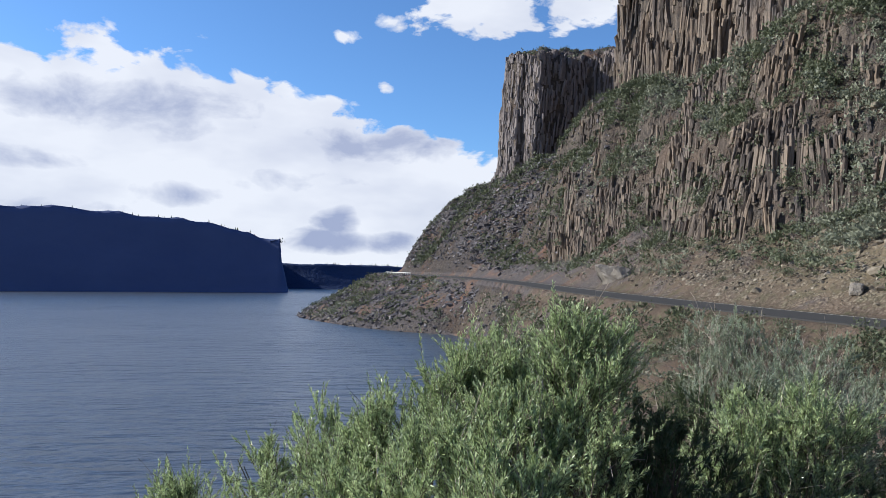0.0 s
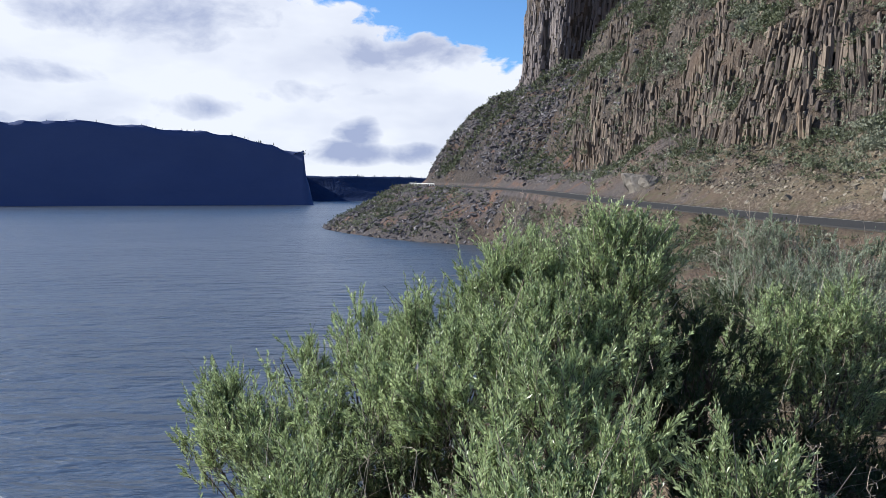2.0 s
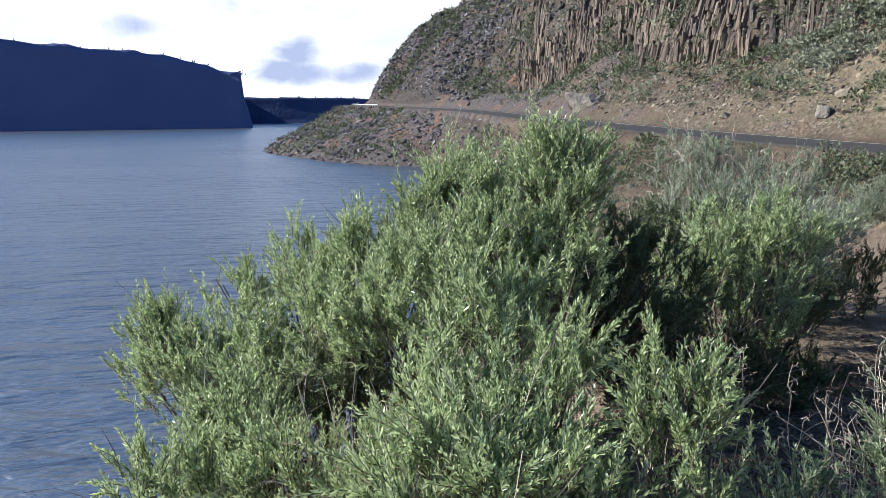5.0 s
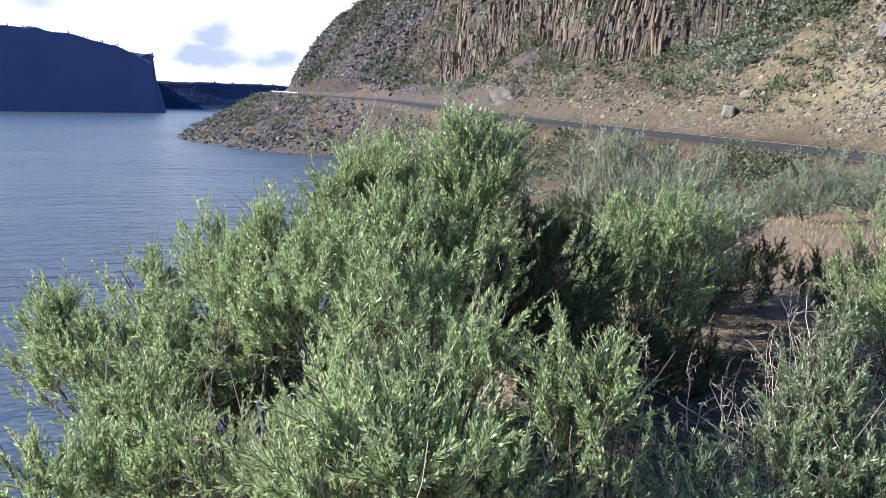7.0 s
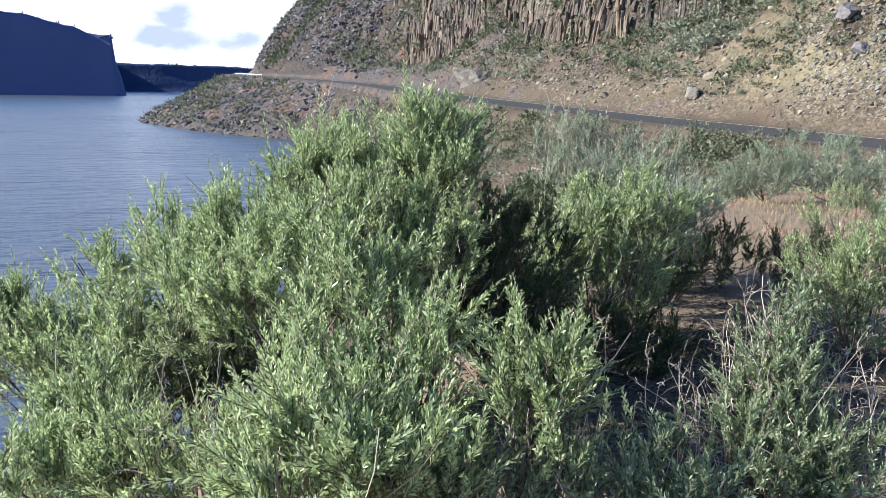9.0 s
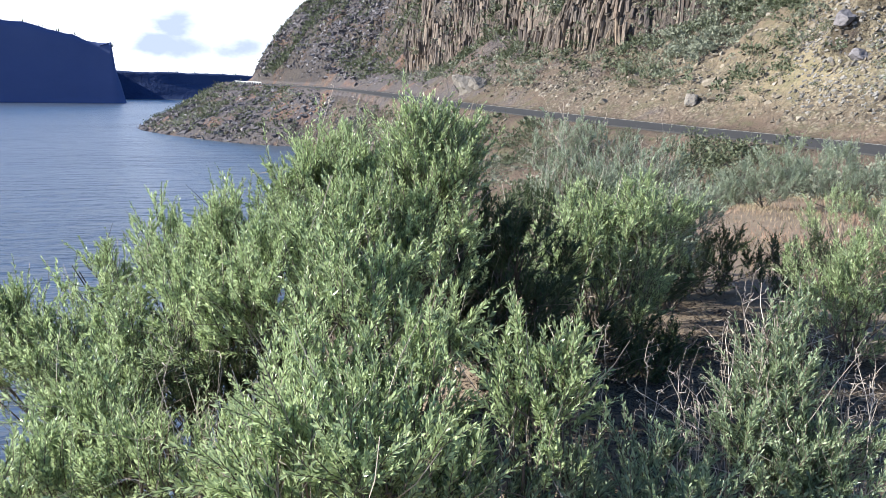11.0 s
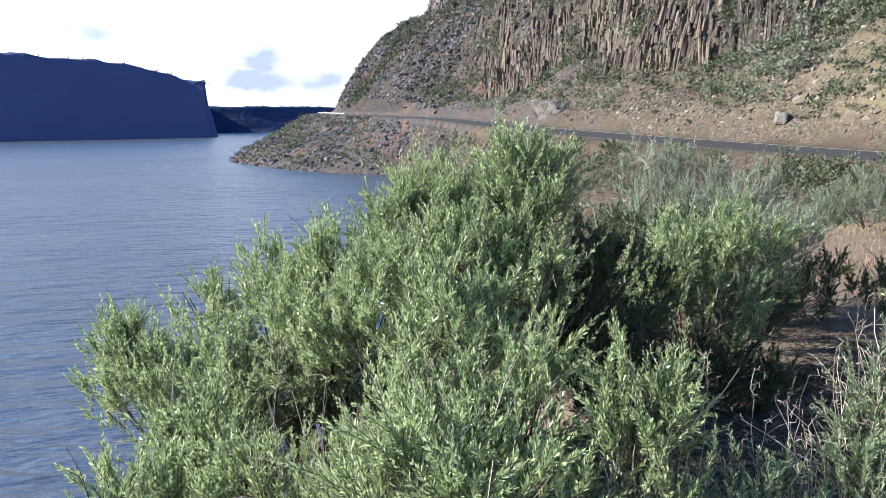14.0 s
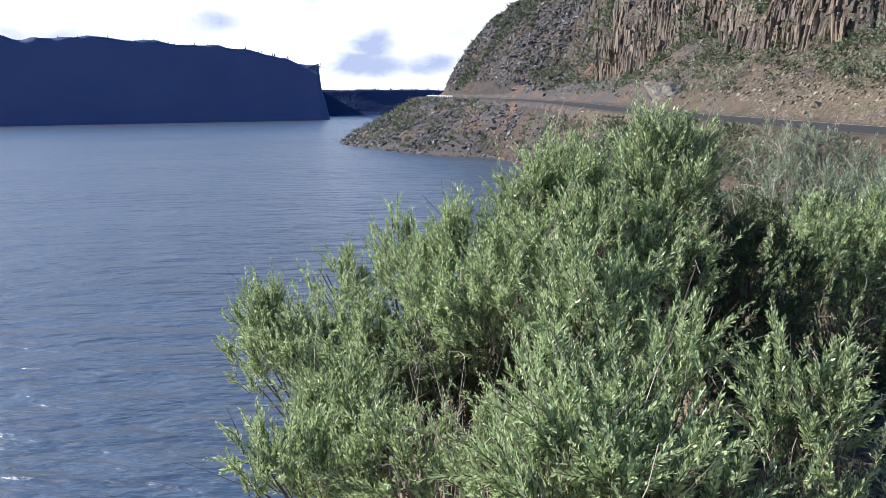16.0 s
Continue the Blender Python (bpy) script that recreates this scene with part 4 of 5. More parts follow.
STEMS = stem_mesh()
for i in order[near[order]][:260]:
    taken[i] = True
    grey = kind_n[i] > -0.1
    size[i] = 0.3 + 1.25 * size[i]
    o = new("sagebrush", STEMS)
    crown = new("leaf_cover", SHRUB_MESH[4 * grey + int(g.integers(4))])
    crown.parent, crown["kind"] = o, "stuff"
    o.matrix_basis = Matrix.LocRotScale((px[i], py[i], pz[i] + 0.05), Euler((0, 0, g.random() * 6.28)), (size[i], size[i], size[i] * 0.95))
    tagged(o, "grey-green sagebrush on the dry slope" if grey else "dark green low shrub on the dry slope", "shrub", "shrubs on the slope")
bx, by, bz = spots(400, 24, 46, 34, 95, lambda x, y, dr, ds, dc: smooth01(dr, 6, 8) * (1 - smooth01(dr, 18, 24)))
for k in range(60):
    o = new("sagebrush", STEMS)
    crown = new("leaf_cover", SHRUB_MESH[k % 4])
    crown.parent, crown["kind"] = o, "stuff"
    sz = 0.45 + 0.9 * g.random() ** 2
    o.matrix_basis = Matrix.LocRotScale((bx[k], by[k], bz[k] - 0.1), Euler((0, 0, g.random() * 6.28)), (sz, sz, sz))
    tagged(o, "large dark green shrub among scree", "shrub", "shrubs on the slope")
far_set = np.column_stack([px, py, pz, size])
away = np.hypot(px, py)
for shapes, range_of in ((FINE_SHRUBS, away < 58), (MID_SHRUBS, (away >= 58) & (away < 100)), (FAR_SHRUBS, away >= 100)):
    tagged(scatter("sagebrush_cover", shapes, far_set[~taken & range_of & (kind_n <= 0.15)], SLOPE_DARK, lean=0.15), "scattered dark green shrubs over the hillside", "shrubs", kind="stuff")
    tagged(scatter("sagebrush_cover", shapes, far_set[~taken & range_of & (kind_n > 0.15)], LEAF_SAGE, lean=0.15), "scattered grey-green sagebrush over the hillside", "shrubs", kind="stuff")


# ---- guard rail at the far bend ----
def box(bm, size, m):
    return bmesh.ops.create_cube(bm, size=1.0, matrix=m @ Matrix.Diagonal((*size, 1)))


def part(name, bm, mat, parent, label=""):
    me = bpy.data.meshes.new(name)
    bm.to_mesh(me)
    bm.free()
    me.materials.append(mat)
    ob = new(name, me)
    ob.parent = parent
    return tagged(ob, label)


def guard_rail():
    rail = tagged(new("guard_rail"), "white roadside guard rail on posts at the bend", "guard rail")
    pts = FINE_ROAD[(FINE_ROAD[:, 1] > 205) & (FINE_ROAD[:, 1] < 229) & (FINE_ROAD[:, 0] < 0)]
    pts = pts - normals_of(pts) * 3.9
    for a, b in zip(pts[:-1], pts[1:]):
        z = float(road_z(a[1]))
        d = Vector((*(b - a), 0))
        yaw = math.degrees(math.atan2(d.y, d.x))
        mid = (a + b) / 2
        bm = bmesh.new()
        for dz in (0.54, 0.66):
            box(bm, (d.length, 0.05, 0.06), pose(mid[0], mid[1], z + dz, 0, 0, yaw))
        box(bm, (d.length, 0.03, 0.05), pose(mid[0] + 0.02, mid[1], z + 0.60, 0, 0, yaw))
        part("rail", bm, WHITE, rail)
        bm = bmesh.new()
        box(bm, (0.12, 0.12, 1.1), pose(a[0], a[1], z + 0.15))
        part("post", bm, WHITE, rail)


guard_rail()


# ---- the bushes by the camera ----
def leaf_set(p, along, side, length, width, bend):
    """Narrow pointed leaves as folded blades: base points, directions, sizes."""
    n = len(p)
    drop = np.cross(along, side)
    L, W = length[:, None], width[:, None]
    tip = p + along * L + drop * bend[:, None] * L
    mid = p + along * L * 0.55 + drop * bend[:, None] * L * 0.2
    v = np.stack([p, mid + side * W * 0.5, tip, mid - side * W * 0.5], 1).reshape(-1, 3)
    return v, np.arange(4 * n).reshape(-1, 4)


def tube(points, r0, r1, sides=4):
    """A tapered twig through the points."""
    p = np.asarray(points, float)
    d = unit(np.gradient(p, axis=0))
    a = unit(np.cross(d, np.array([0.31, 0.2, 0.93]) + 0 * d))
    b = np.cross(d, a)
    r = np.linspace(r0, r1, len(p))[:, None]
    ring = [p + r * (np.cos(t) * a + np.sin(t) * b) for t in np.arange(sides) * 2 * math.pi / sides]
    v = np.stack(ring, 1).reshape(-1, 3)
    i = np.arange(len(p) - 1)[:, None] * sides
    k = np.arange(sides)
    f = np.stack([i + k, i + (k + 1) % sides, i + sides + (k + 1) % sides, i + sides + k], -1).reshape(-1, 4)
    return v, f


def tubes(p, r0, r1, sides=3):
    """Many tapered twigs at once: points (n, k, 3)."""
    n, k, _ = p.shape
    d = unit(np.gradient(p, axis=1))
    a = unit(np.cross(d, np.array([0.31, 0.2, 0.93]) + 0 * d))
    b = np.cross(d, a)
    r = np.linspace(r0, r1, k)[None, :, None]
    v = np.stack([p + r * (np.cos(t) * a + np.sin(t) * b) for t in np.arange(sides) * 2 * math.pi / sides], 2).reshape(-1, 3)
    i = (np.arange(n)[:, None, None] * k + np.arange(k - 1)[None, :, None]) * sides
    q = np.arange(sides)
    return v, np.stack([i + q, i + (q + 1) % sides, i + sides + (q + 1) % sides, i + sides + q], -1).reshape(-1, 4)


def join(pieces):
    vs, fs, n = [], [], 0
    for v, f in pieces:
        vs.append(v), fs.append(f + n)
        n += len(v)
    return np.concatenate(vs), np.concatenate(fs)


def bush(name, base, blobs, shoots, leaf, mat, label, seed, leaves=44, reach=(0.10, 0.25), upright=1.0, wide=0.27, bare=0.04):
    """A shrub: limbs from the base to its lobes, shoots on the lobes, narrow leaves along the shoots."""
    g = rng(seed)
    blobs = np.array(blobs, float)
    whole = new(name)
    whole.location = (base[0], base[1], float(land(base[0], base[1])[0]))
    root = np.array(whole.location)
    area = blobs[:, 3] ** 2
    # shoots stand in tufts, each round a leading shoot
    tufts = max(4, shoots // 8)
    pick = g.choice(len(blobs), size=tufts, p=area / area.sum())
    d0 = unit(g.normal(size=(tufts, 3)) + np.array([0, 0, 0.45]))
    c, r = blobs[pick, :3], blobs[pick, 3:4]
    lead = c + d0 * r * g.random((tufts, 1)) ** 0.4 * np.array([1.0, 1.0, 1.1]) - np.array([0, 0, 0.12])
    lean = unit(d0 * (1 - 0.55 * upright) + np.array([0, 0, upright]) + 0.22 * g.normal(size=(tufts, 3)))
    mine = g.integers(tufts, size=shoots)
    along = g.random((shoots, 1))
    start = lead[mine] + lean[mine] * 0.16 * along + g.normal(0, 0.035, (shoots, 3)) * (1.2 - along)
    out_d = unit(start - lead[mine] + 1e-4)
    way = unit(lean[mine] + 0.35 * out_d * (1.1 - along) + 0.24 * g.normal(size=(shoots, 3)))
    length = g.uniform(*reach, size=(shoots, 1))
    curl = 0.18 * g.normal(size=(shoots, 3))
    # limbs
    wood = []
    for k, (x, y, z, rr) in enumerate(blobs):
        for _ in range(2):
            goal = np.array([x, y, z]) + g.normal(0, 0.3 * rr, 3)
            t = np.linspace(0, 1, 7)[:, None]
            mid = root + (goal - root) * np.array([0.45, 0.45, 0.35]) + g.normal(0, 0.06, 3)
            line = (1 - t) ** 2 * root + 2 * t * (1 - t) * mid + t ** 2 * goal + g.normal(0, 0.012, (7, 3)) * (t * (1 - t) * 4)
            wood.append(tube(line, 0.014, 0.005, 5))
            for _ in range(3):
                s = line[int(g.integers(3, 6))]
                e = np.array([x, y, z]) + unit(g.normal(size=3) + np.array([0, 0, 0.5])) * rr * 0.9
                q = np.linspace(0, 1, 5)[:, None]
                wood.append(tube(s + (e - s) * q + g.normal(0, 0.012, (5, 3)) * (q * (1 - q) * 4), 0.007, 0.0025, 4))
    v, f = join(wood)
    mesh_object("limb", v - root, f, BARK, parent=whole)["label"] = "grey-brown woody limbs"
    # shoots and leaves
    dead = max(6, int(shoots * (0.05 + 0.8 * bare)))
    pick2 = g.integers(tufts, size=dead)
    t = np.linspace(0, 1, 6)[None, :, None]
    way2 = unit(lean[pick2] + 0.55 * g.normal(size=(dead, 3)))
    line2 = lead[pick2][:, None] + (way2 * g.uniform(0.15, 0.42, (dead, 1)))[:, None] * t + (0.10 * g.normal(size=(dead, 3)))[:, None] * t ** 2 + 0.008 * g.normal(size=(dead, 6, 3)) * t
    v, f = tubes(line2, 0.0024, 0.0012)
    o = mesh_object("dry_twig", v - root, f, DRY, parent=whole)
    o["kind"], o["label"] = "stuff", "pale bare dry twigs"
    t = np.linspace(0, 1, 3)[None, :, None]
    v, f = tubes(start[:, None] + way[:, None] * length[:, None] * t + curl[:, None] * length[:, None] * t ** 2, 0.0026, 0.001)
    mesh_object("twig", v - root, f, BARK, parent=whole)["kind"] = "stuff"
    clothed = np.where(g.random(shoots) > bare)[0]
    own = np.repeat(clothed, leaves)
    n = len(own)
    t = (np.tile(np.linspace(0.06, 1.0, leaves), len(clothed)) + g.normal(0, 0.02, n))[:, None]
    p = start[own] + way[own] * length[own] * t + curl[own] * length[own] * t ** 2
    axis_d = unit(way[own] + 2 * curl[own] * t)
    ang = (np.tile(np.arange(leaves) * 2.4, len(clothed)) + np.repeat(g.random(len(clothed)) * 6.28, leaves))[:, None]
    a = unit(np.cross(axis_d, np.array([0.3, 0.9, 0.1]) + 0 * axis_d))
    b = np.cross(axis_d, a)
    out = np.cos(ang) * a + np.sin(ang) * b
    spread = (0.72 - 0.36 * t) * (0.6 + 0.8 * g.random((n, 1)))
    along = unit(axis_d + out * spread * 1.25)
    side = unit(np.cross(along, out) + 0.35 * g.normal(size=(n, 3)))
    side = unit(side - along * np.sum(side * along, 1, keepdims=True))
    size = leaf * (0.6 + 0.6 * g.random(n)) * (1 - 0.35 * np.abs(2 * t[:, 0] - 0.9) ** 2)
    v, f = leaf_set(p, along, side, size, size * wide * (0.8 + 0.5 * g.random(n)), g.uniform(-0.25, 0.25, n))
    mesh_object("leaf_cover", v - root, f, mat, parent=whole)["kind"] = "stuff"
    return tagged(whole, label, "bush", "bushes on the lakeside shelf")


TALL = [(0.65, 3.79, 10.58, 0.12), (0.81, 3.78, 10.58, 0.12), (0.73, 3.71, 10.48, 0.15), (0.72, 3.69, 10.36, 0.20), (0.47, 3.83, 10.29, 0.18), (0.22, 4.05, 10.33, 0.25), (0.29, 3.5, 10.12, 0.28),
        (0.64, 3.44, 10.1, 0.22), (-0.06, 3.35, 9.94, 0.26), (0.25, 2.94, 9.98, 0.22),
        # Back lobes, unseen behind the others, added to cast shade.
        (0.30, 4.5, 9.8, 0.2), (0.60, 4.4, 9.8, 0.2), (0.5, 4.2, 10.1, 0.2), (0.80, 4.15, 10.28, 0.16)]
SPREAD = [(0.00, 4.13, 10.23, 0.23), (-0.29, 4.19, 10.10, 0.20), (-0.65, 4.32, 9.95, 0.21), (-1.12, 4.38, 9.74, 0.23), (-1.46, 4.33, 9.53, 0.21),
          (-1.59, 4.23, 9.37, 0.15), (-0.88, 3.86, 9.54, 0.24), (-0.43, 3.69, 9.76, 0.24),
          (-1.05, 3.95, 9.42, 0.24), (-0.35, 3.75, 9.7, 0.24), (-0.55, 4.1, 9.85, 0.24), (-1.3, 4.1, 9.45, 0.22)]
LOW = [(0.09, 2.57, 9.81, 0.20), (0.38, 2.45, 9.85, 0.19), (0.50, 2.75, 9.90, 0.15), (0.09, 2.00, 9.79, 0.18), (0.29, 1.95, 9.80, 0.15), (0.35, 2.35, 9.6, 0.2), (0.45, 2.15, 9.6, 0.16), (0.15, 2.5, 9.55, 0.2)]
LOW_LEFT = [(-0.07, 2.56, 9.57, 0.15), (-0.86, 3.32, 9.38, 0.2), (-0.95, 3.2, 9.17, 0.17), (-1.08, 2.75, 9.42, 0.14), (-0.50, 2.67, 9.45, 0.21), (-0.10, 2.36, 9.61, 0.17), (-0.84, 3.22, 9.48, 0.16), (-0.85, 3.0, 9.3, 0.22)]
bush("willow_bush", (0.5, 3.7), TALL, 2500, 0.035, LEAF, "tall leafy green bush with upright willowy shoots", 21)
bush("willow_bush", (-0.5, 4.0), SPREAD, 2000, 0.035, LEAF, "spreading green bush leaning out over the lake bank", 22)
bush("willow_bush", (0.3, 2.6), LOW, 1150, 0.035, LEAF, "low bright green bush with upright shoots", 23)
bush("willow_bush", (-0.5, 3.1), LOW_LEFT, 1000, 0.035, LEAF, "low green bush among dry stalks above the bank", 24)
# Made-up dark undergrowth that stands for shaded soil in a gap.
SHADE_HOLLOW = [(-0.62, 3.55, 9.38, 0.2), (-0.31, 3.5, 9.42, 0.2), (0.02, 3.4, 9.4, 0.18), (-0.6, 3.95, 9.45, 0.2), (-0.25, 3.8, 9.5, 0.2), (-0.7, 3.3, 9.25, 0.2)]
bush("willow_bush", (-0.2, 3.6), SHADE_HOLLOW, 620, 0.036, LEAF_DARK, "dark undergrowth added to stand for shaded soil in a hollow of the thicket", 36, leaves=30, bare=0.1)
# Leaf colour holds the shade; unseen lobes beyond y 5 added to cast more.
SHADE_LOBES = [(1.10, 4.7, 9.42, 0.24), (1.30, 4.6, 9.38, 0.24), (1.35, 4.25, 9.55, 0.26), (1.05, 4.3, 9.75, 0.26), (1.6, 4.4, 9.45, 0.22), (1.05, 4.25, 10.02, 0.24),
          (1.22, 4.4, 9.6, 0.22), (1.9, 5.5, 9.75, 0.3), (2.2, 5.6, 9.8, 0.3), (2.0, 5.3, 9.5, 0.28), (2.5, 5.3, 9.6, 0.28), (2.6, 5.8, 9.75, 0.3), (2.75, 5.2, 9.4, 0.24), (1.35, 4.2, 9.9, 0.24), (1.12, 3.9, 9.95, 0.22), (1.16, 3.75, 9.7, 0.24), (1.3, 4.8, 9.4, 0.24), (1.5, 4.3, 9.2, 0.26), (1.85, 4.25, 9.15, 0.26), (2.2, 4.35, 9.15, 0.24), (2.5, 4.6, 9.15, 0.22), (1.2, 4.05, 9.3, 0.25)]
bush("willow_bush", (1.3, 4.6), SHADE_LOBES, 2000, 0.040, LEAF_DARK, "dense bush behind taller ones, shade put into its dark green leaves", 31, leaves=34, bare=0.0)
bush("willow_bush", (0.8, 2.15), [(0.80, 2.25, 10.02, 0.06), (0.77, 2.16, 9.92, 0.09), (0.73, 2.08, 9.82, 0.11), (0.86, 2.2, 9.86, 0.06)], 130, 0.034, LEAF, "small bright upright bush in front of shade", 25, upright=1.1, reach=(0.12, 0.22))
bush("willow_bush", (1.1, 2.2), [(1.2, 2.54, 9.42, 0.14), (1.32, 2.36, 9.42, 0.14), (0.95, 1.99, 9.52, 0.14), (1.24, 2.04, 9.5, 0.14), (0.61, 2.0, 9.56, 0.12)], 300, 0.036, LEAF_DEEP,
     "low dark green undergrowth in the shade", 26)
bush("rabbit_bush", (2.15, 4.8), [(1.98, 4.79, 9.91, 0.3), (2.3, 4.76, 9.95, 0.33), (2.51, 4.75, 9.86, 0.28), (2.14, 4.54, 9.64, 0.3), (1.77, 4.63, 9.79, 0.25), (1.86, 4.53, 9.57, 0.22), (2.2, 5.0, 9.85, 0.3), (2.3, 4.9, 9.6, 0.25)],
     1350, 0.034, LEAF, "yellow-green open bush with bent dark trunk", 27, leaves=34, wide=0.34, reach=(0.09, 0.2), bare=0.08)
bush("sage_bush", (3.4, 7.7), [(3.04, 8.1, 10.21, 0.4), (3.45, 7.92, 10.1, 0.5), (3.89, 7.7, 10.0, 0.45), (2.84, 7.7, 9.81, 0.4), (3.97, 7.16, 9.7, 0.4), (3.37, 7.25, 9.75, 0.5)],
     1700, 0.046, LEAF_GREY, "large silvery sagebrush with twiggy crown", 28, leaves=26, wide=0.32, bare=0.5)
bush("rabbit_bush", (2.9, 6.0), [(2.5, 6.2, 9.8, 0.35), (2.9, 6.05, 9.8, 0.38), (3.25, 6.0, 9.7, 0.35), (3.0, 5.8, 9.45, 0.3)],
     900, 0.045, LEAF_GREY, "grey-green twiggy bush in the middle of the thicket", 34, leaves=26, wide=0.24)
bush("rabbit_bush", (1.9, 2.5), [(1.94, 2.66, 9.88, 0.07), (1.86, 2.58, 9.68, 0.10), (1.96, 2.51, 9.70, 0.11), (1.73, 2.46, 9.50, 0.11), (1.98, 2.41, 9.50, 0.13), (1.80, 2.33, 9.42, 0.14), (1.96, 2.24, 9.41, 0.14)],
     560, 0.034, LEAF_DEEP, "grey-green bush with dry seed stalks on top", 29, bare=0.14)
for k, (x, y) in enumerate([(2.7, 6.7), (3.6, 6.4)]):
    zz = float(land(x, y)[0])
    bush("rabbit_bush", (x, y), [(x, y, zz + 0.45, 0.22), (x + 0.25, y - 0.1, zz + 0.35, 0.2), (x - 0.2, y + 0.15, zz + 0.4, 0.2)], 170, 0.045, LEAF_DARK if k % 2 else LEAF_GREY,
         "low tangled shrub in the shade of the thicket", 40 + k, leaves=24, wide=0.24)
bush("rabbit_bush", (4.2, 4.7), [(4.03, 4.83, 9.43, 0.3), (4.18, 4.69, 9.38, 0.4), (4.02, 4.64, 9.22, 0.3), (4.4, 4.62, 9.39, 0.4)], 620, 0.042, LEAF,
     "pale green rounded bush beside bare soil", 30, leaves=26)
for k, (x, y, sz, tall) in enumerate([(10.6, 15.0, 0.8, 0.8), (12.2, 14.5, 0.9, 0.9), (13.8, 14.6, 0.8, 0.8),
                                      (8.6, 9.0, 0.4, 0.6), (9.0, 15.8, 0.6, 0.7), (14.8, 19.0, 1.3, 1.2), (11.2, 17.2, 0.5, 0.6)]):
    zz = float(land(x, y)[0])
    bush("sage_bush", (x, y), [(x, y, zz + tall, 0.55 * sz), (x + 0.7 * sz, y - 0.2 * sz, zz + 0.8 * tall, 0.55 * sz), (x - 0.7 * sz, y + 0.2 * sz, zz + 0.75 * tall, 0.5 * sz),
                               (x, y - 0.5 * sz, zz + 0.5 * tall, 0.6 * sz)], 420, 0.075, LEAF_GREY, "pale grey-green sagebrush clump on the dry shelf", 70 + k,
         leaves=20, wide=0.24, reach=(0.2, 0.36))
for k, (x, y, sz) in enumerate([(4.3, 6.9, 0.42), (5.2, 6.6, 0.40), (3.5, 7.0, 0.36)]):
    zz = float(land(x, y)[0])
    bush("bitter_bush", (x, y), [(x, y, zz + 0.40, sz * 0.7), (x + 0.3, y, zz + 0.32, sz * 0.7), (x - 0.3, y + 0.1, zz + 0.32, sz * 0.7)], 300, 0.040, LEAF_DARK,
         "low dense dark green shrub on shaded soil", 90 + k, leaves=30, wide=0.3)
bush("rabbit_bush", (7.2, 8.4), [(7.1, 8.5, 9.25, 0.35), (7.5, 8.2, 9.15, 0.35)], 220, 0.05, LEAF, "small green bush in dry grass", 33, leaves=24, wide=0.18)


def dead_stalk(x, y, top, seed, label="pale bare dead stalk with curled side twigs", stems=3):
    """Dry stems that rise from the soil, fork near their tops and end in curled twigs."""
    g = rng(seed)
    z = float(land(x, y)[0]) - 0.02
    height = top - z
    pieces = []
    for _ in range(stems):
        t = np.linspace(0, 1, 9)[:, None]
        lean, bow = g.normal(0, 0.055, 2) * height, g.normal(0, 0.05, 2) * height
        line = np.concatenate([lean * t + bow * np.sin(3.1 * t), height * g.uniform(0.78, 1.0) * t], 1) + g.normal(0, 0.006, (9, 3)) * t
        pieces.append(tube(line, 0.0030, 0.0012, 4))
        for _ in range(9):
            s = line[int(g.integers(4, 9))]
            d = unit(g.normal(size=3) + np.array([0, 0, 1.1])) * g.uniform(0.05, 0.17)
            q = np.linspace(0, 1, 7)[:, None]
            curl = unit(g.normal(size=3) + np.array([0, 0, -0.7])) * np.linalg.norm(d) * g.uniform(0.2, 0.7)
            e = s + d * q + curl * q ** 2.5 + g.normal(0, 0.002, (7, 3)) * q
            pieces.append(tube(e, 0.0013, 0.0007, 3))
            for _ in range(3):
                p0 = e[int(g.integers(2, 7))]
                d2 = unit(g.normal(size=3) + np.array([0, 0, 0.4])) * g.uniform(0.012, 0.03)
                pieces.append(tube(p0 + d2 * np.linspace(0, 1, 3)[:, None], 0.001, 0.0013, 3))
    v, f = join(pieces)
    o = mesh_object("dead_stalk", v, f, DRY)
    o.location = (x, y, z)
    return tagged(o, label, "dry stalk", "dry stalks among the bushes")


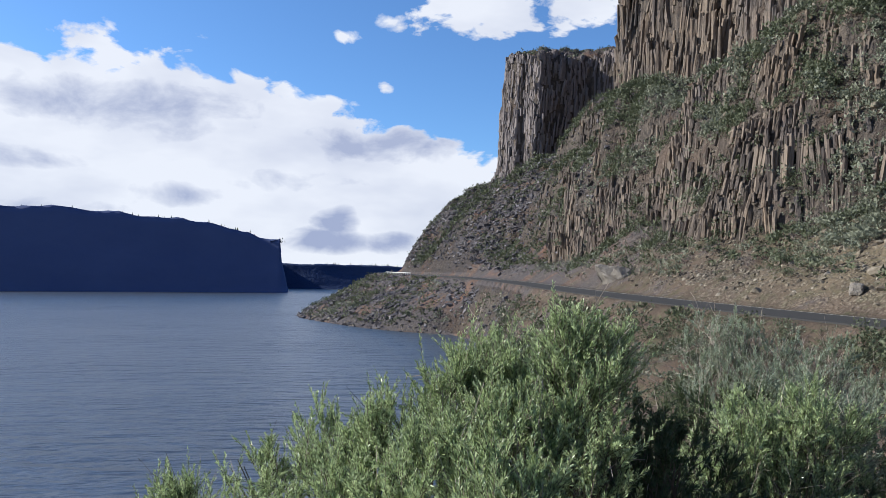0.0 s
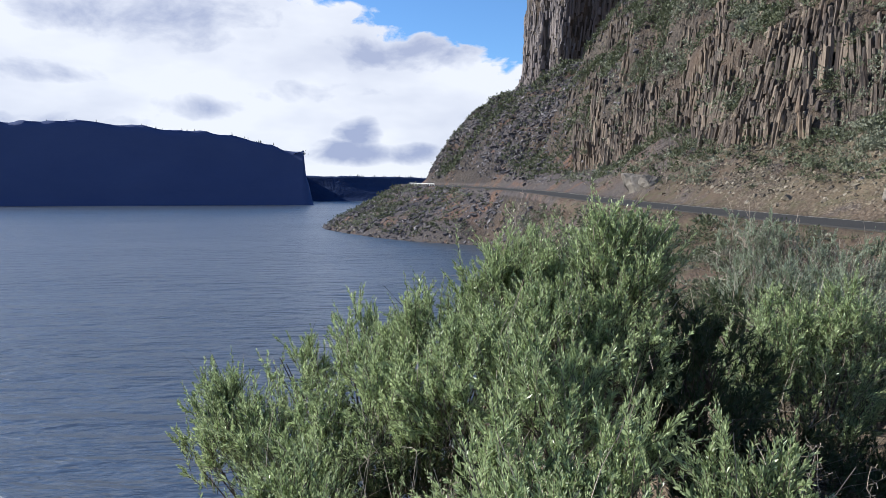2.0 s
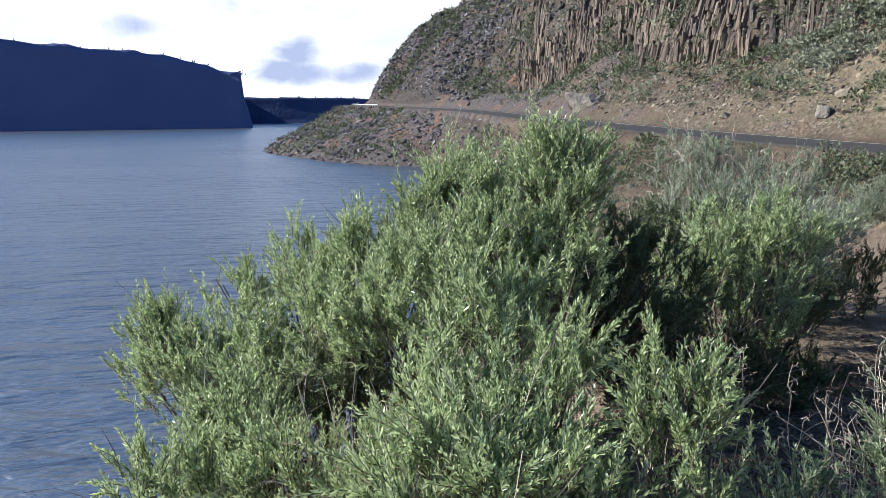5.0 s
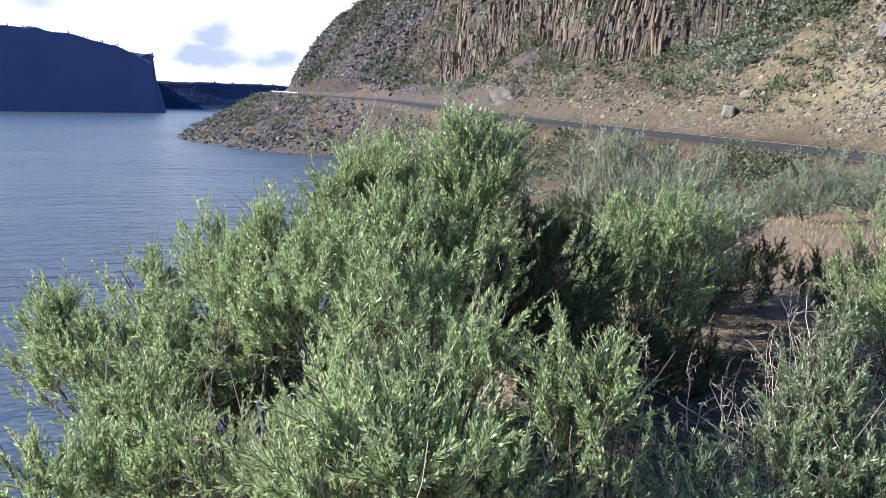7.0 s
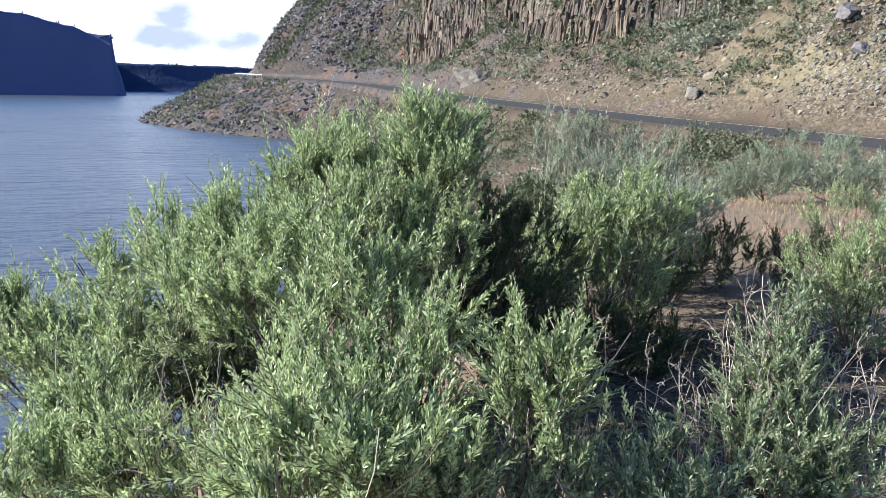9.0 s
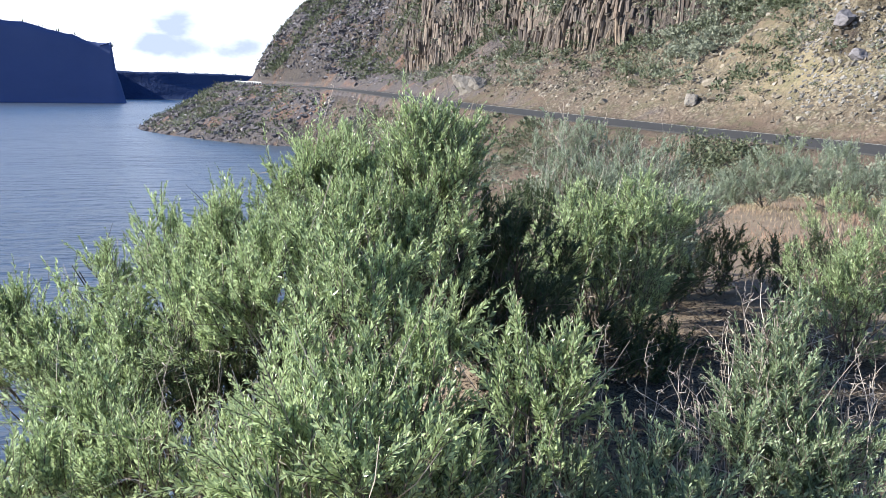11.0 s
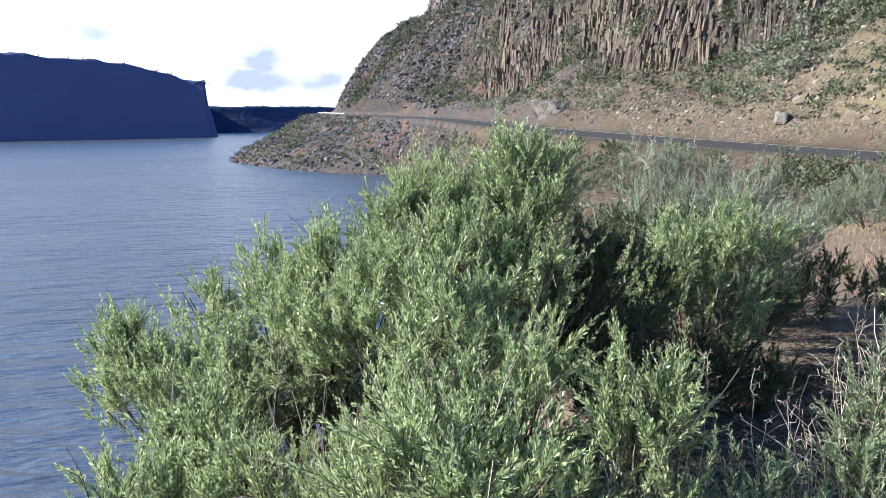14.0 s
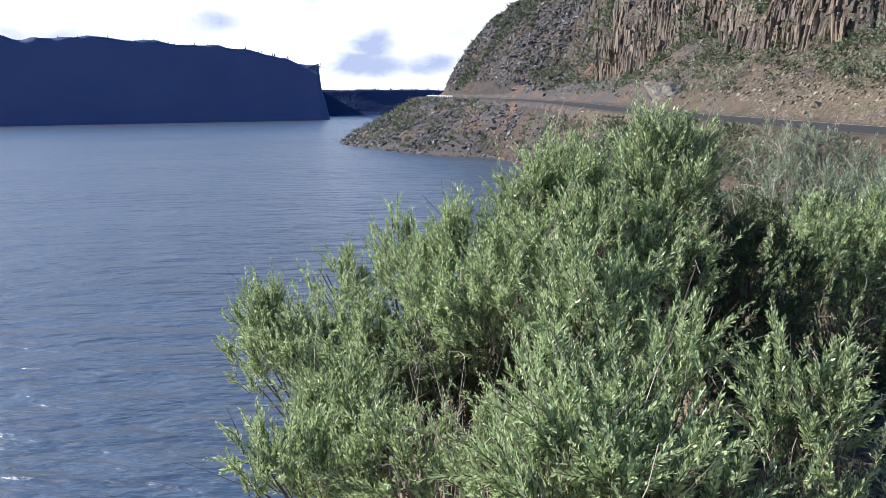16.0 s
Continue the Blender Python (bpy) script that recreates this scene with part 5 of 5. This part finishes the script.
for k, (x, y, top) in enumerate([(-0.40, 2.79, 9.90), (-0.35, 2.88, 9.88), (-0.43, 2.58, 9.85), (-0.20, 2.60, 9.88), (-0.08, 2.33, 9.94), (-0.17, 2.34, 9.90), (0.02, 2.2, 9.9),
                                 (1.21, 2.81, 9.97), (1.24, 2.84, 9.90), (1.47, 2.63, 9.86), (1.53, 2.50, 9.80), (1.60, 2.58, 9.78), (2.18, 2.49, 9.86), (2.13, 2.30, 9.88), (2.22, 2.38, 9.84),
                                 (1.86, 2.61, 10.08), (1.79, 2.60, 10.0), (2.03, 2.56, 10.03), (1.92, 2.60, 10.05), (0.45, 3.2, 10.4), (0.1, 3.3, 10.3), 
                                 (0.24, 4.12, 10.84), (0.12, 4.24, 10.80), (0.30, 4.05, 10.82), (0.35, 4.0, 10.78)]):
    dead_stalk(x, y, top, 60 + k)


# ---- dry grass on the shelf ----
def grass(name, x0, x1, y0, y1, count, height, chance, mat, label, seed):
    g = rng(seed)
    px, py = g.uniform(x0, x1, count), g.uniform(y0, y1, count)
    ok = chance(px, py) > g.random(count)
    px, py = px[ok], py[ok]
    p = np.column_stack([px, py, land(px, py) - 0.01])
    n = len(p)
    d = unit(np.column_stack([g.normal(0, 0.35, (n, 2)), np.ones(n)]))
    side = unit(np.cross(d, g.normal(size=(n, 3))))
    h = height * (0.5 + 0.8 * g.random(n))
    v, f = leaf_set(p, d, side, h, 0.010 + 0.02 * h, g.uniform(-0.4, 0.4, n))
    return tagged(mesh_object(name, v, f, mat), label, "grass", kind="stuff")


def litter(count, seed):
    """Fallen leaves lying on the soil of the thicket, coloured dark to add to its shade."""
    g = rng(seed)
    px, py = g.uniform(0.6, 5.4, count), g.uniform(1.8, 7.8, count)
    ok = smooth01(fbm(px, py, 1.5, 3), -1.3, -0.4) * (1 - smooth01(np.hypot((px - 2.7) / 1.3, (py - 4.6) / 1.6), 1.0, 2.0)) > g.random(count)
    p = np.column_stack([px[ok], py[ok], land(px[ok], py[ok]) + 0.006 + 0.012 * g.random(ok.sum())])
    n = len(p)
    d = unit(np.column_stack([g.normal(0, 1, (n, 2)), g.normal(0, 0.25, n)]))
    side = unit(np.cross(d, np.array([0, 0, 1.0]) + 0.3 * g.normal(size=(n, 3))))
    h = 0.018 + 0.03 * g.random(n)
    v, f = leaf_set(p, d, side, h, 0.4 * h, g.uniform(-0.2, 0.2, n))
    return tagged(mesh_object("leaf_litter", v, f, SHADE_LITTER), "fallen leaves under the thicket, dark brown to deepen its shade", "leaf litter", kind="stuff")


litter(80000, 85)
grass("dry_grass", 1, 20, 2, 20, 90000, 0.13, lambda x, y: smooth01(np.hypot(x, y), 8.3, 10.3) * (0.25 + 0.75 * smooth01(fbm(x, y, 3.0, 3), -0.2, 0.4)), DRY_GRASS,
      "reddish dry cheatgrass on the shelf", 81)
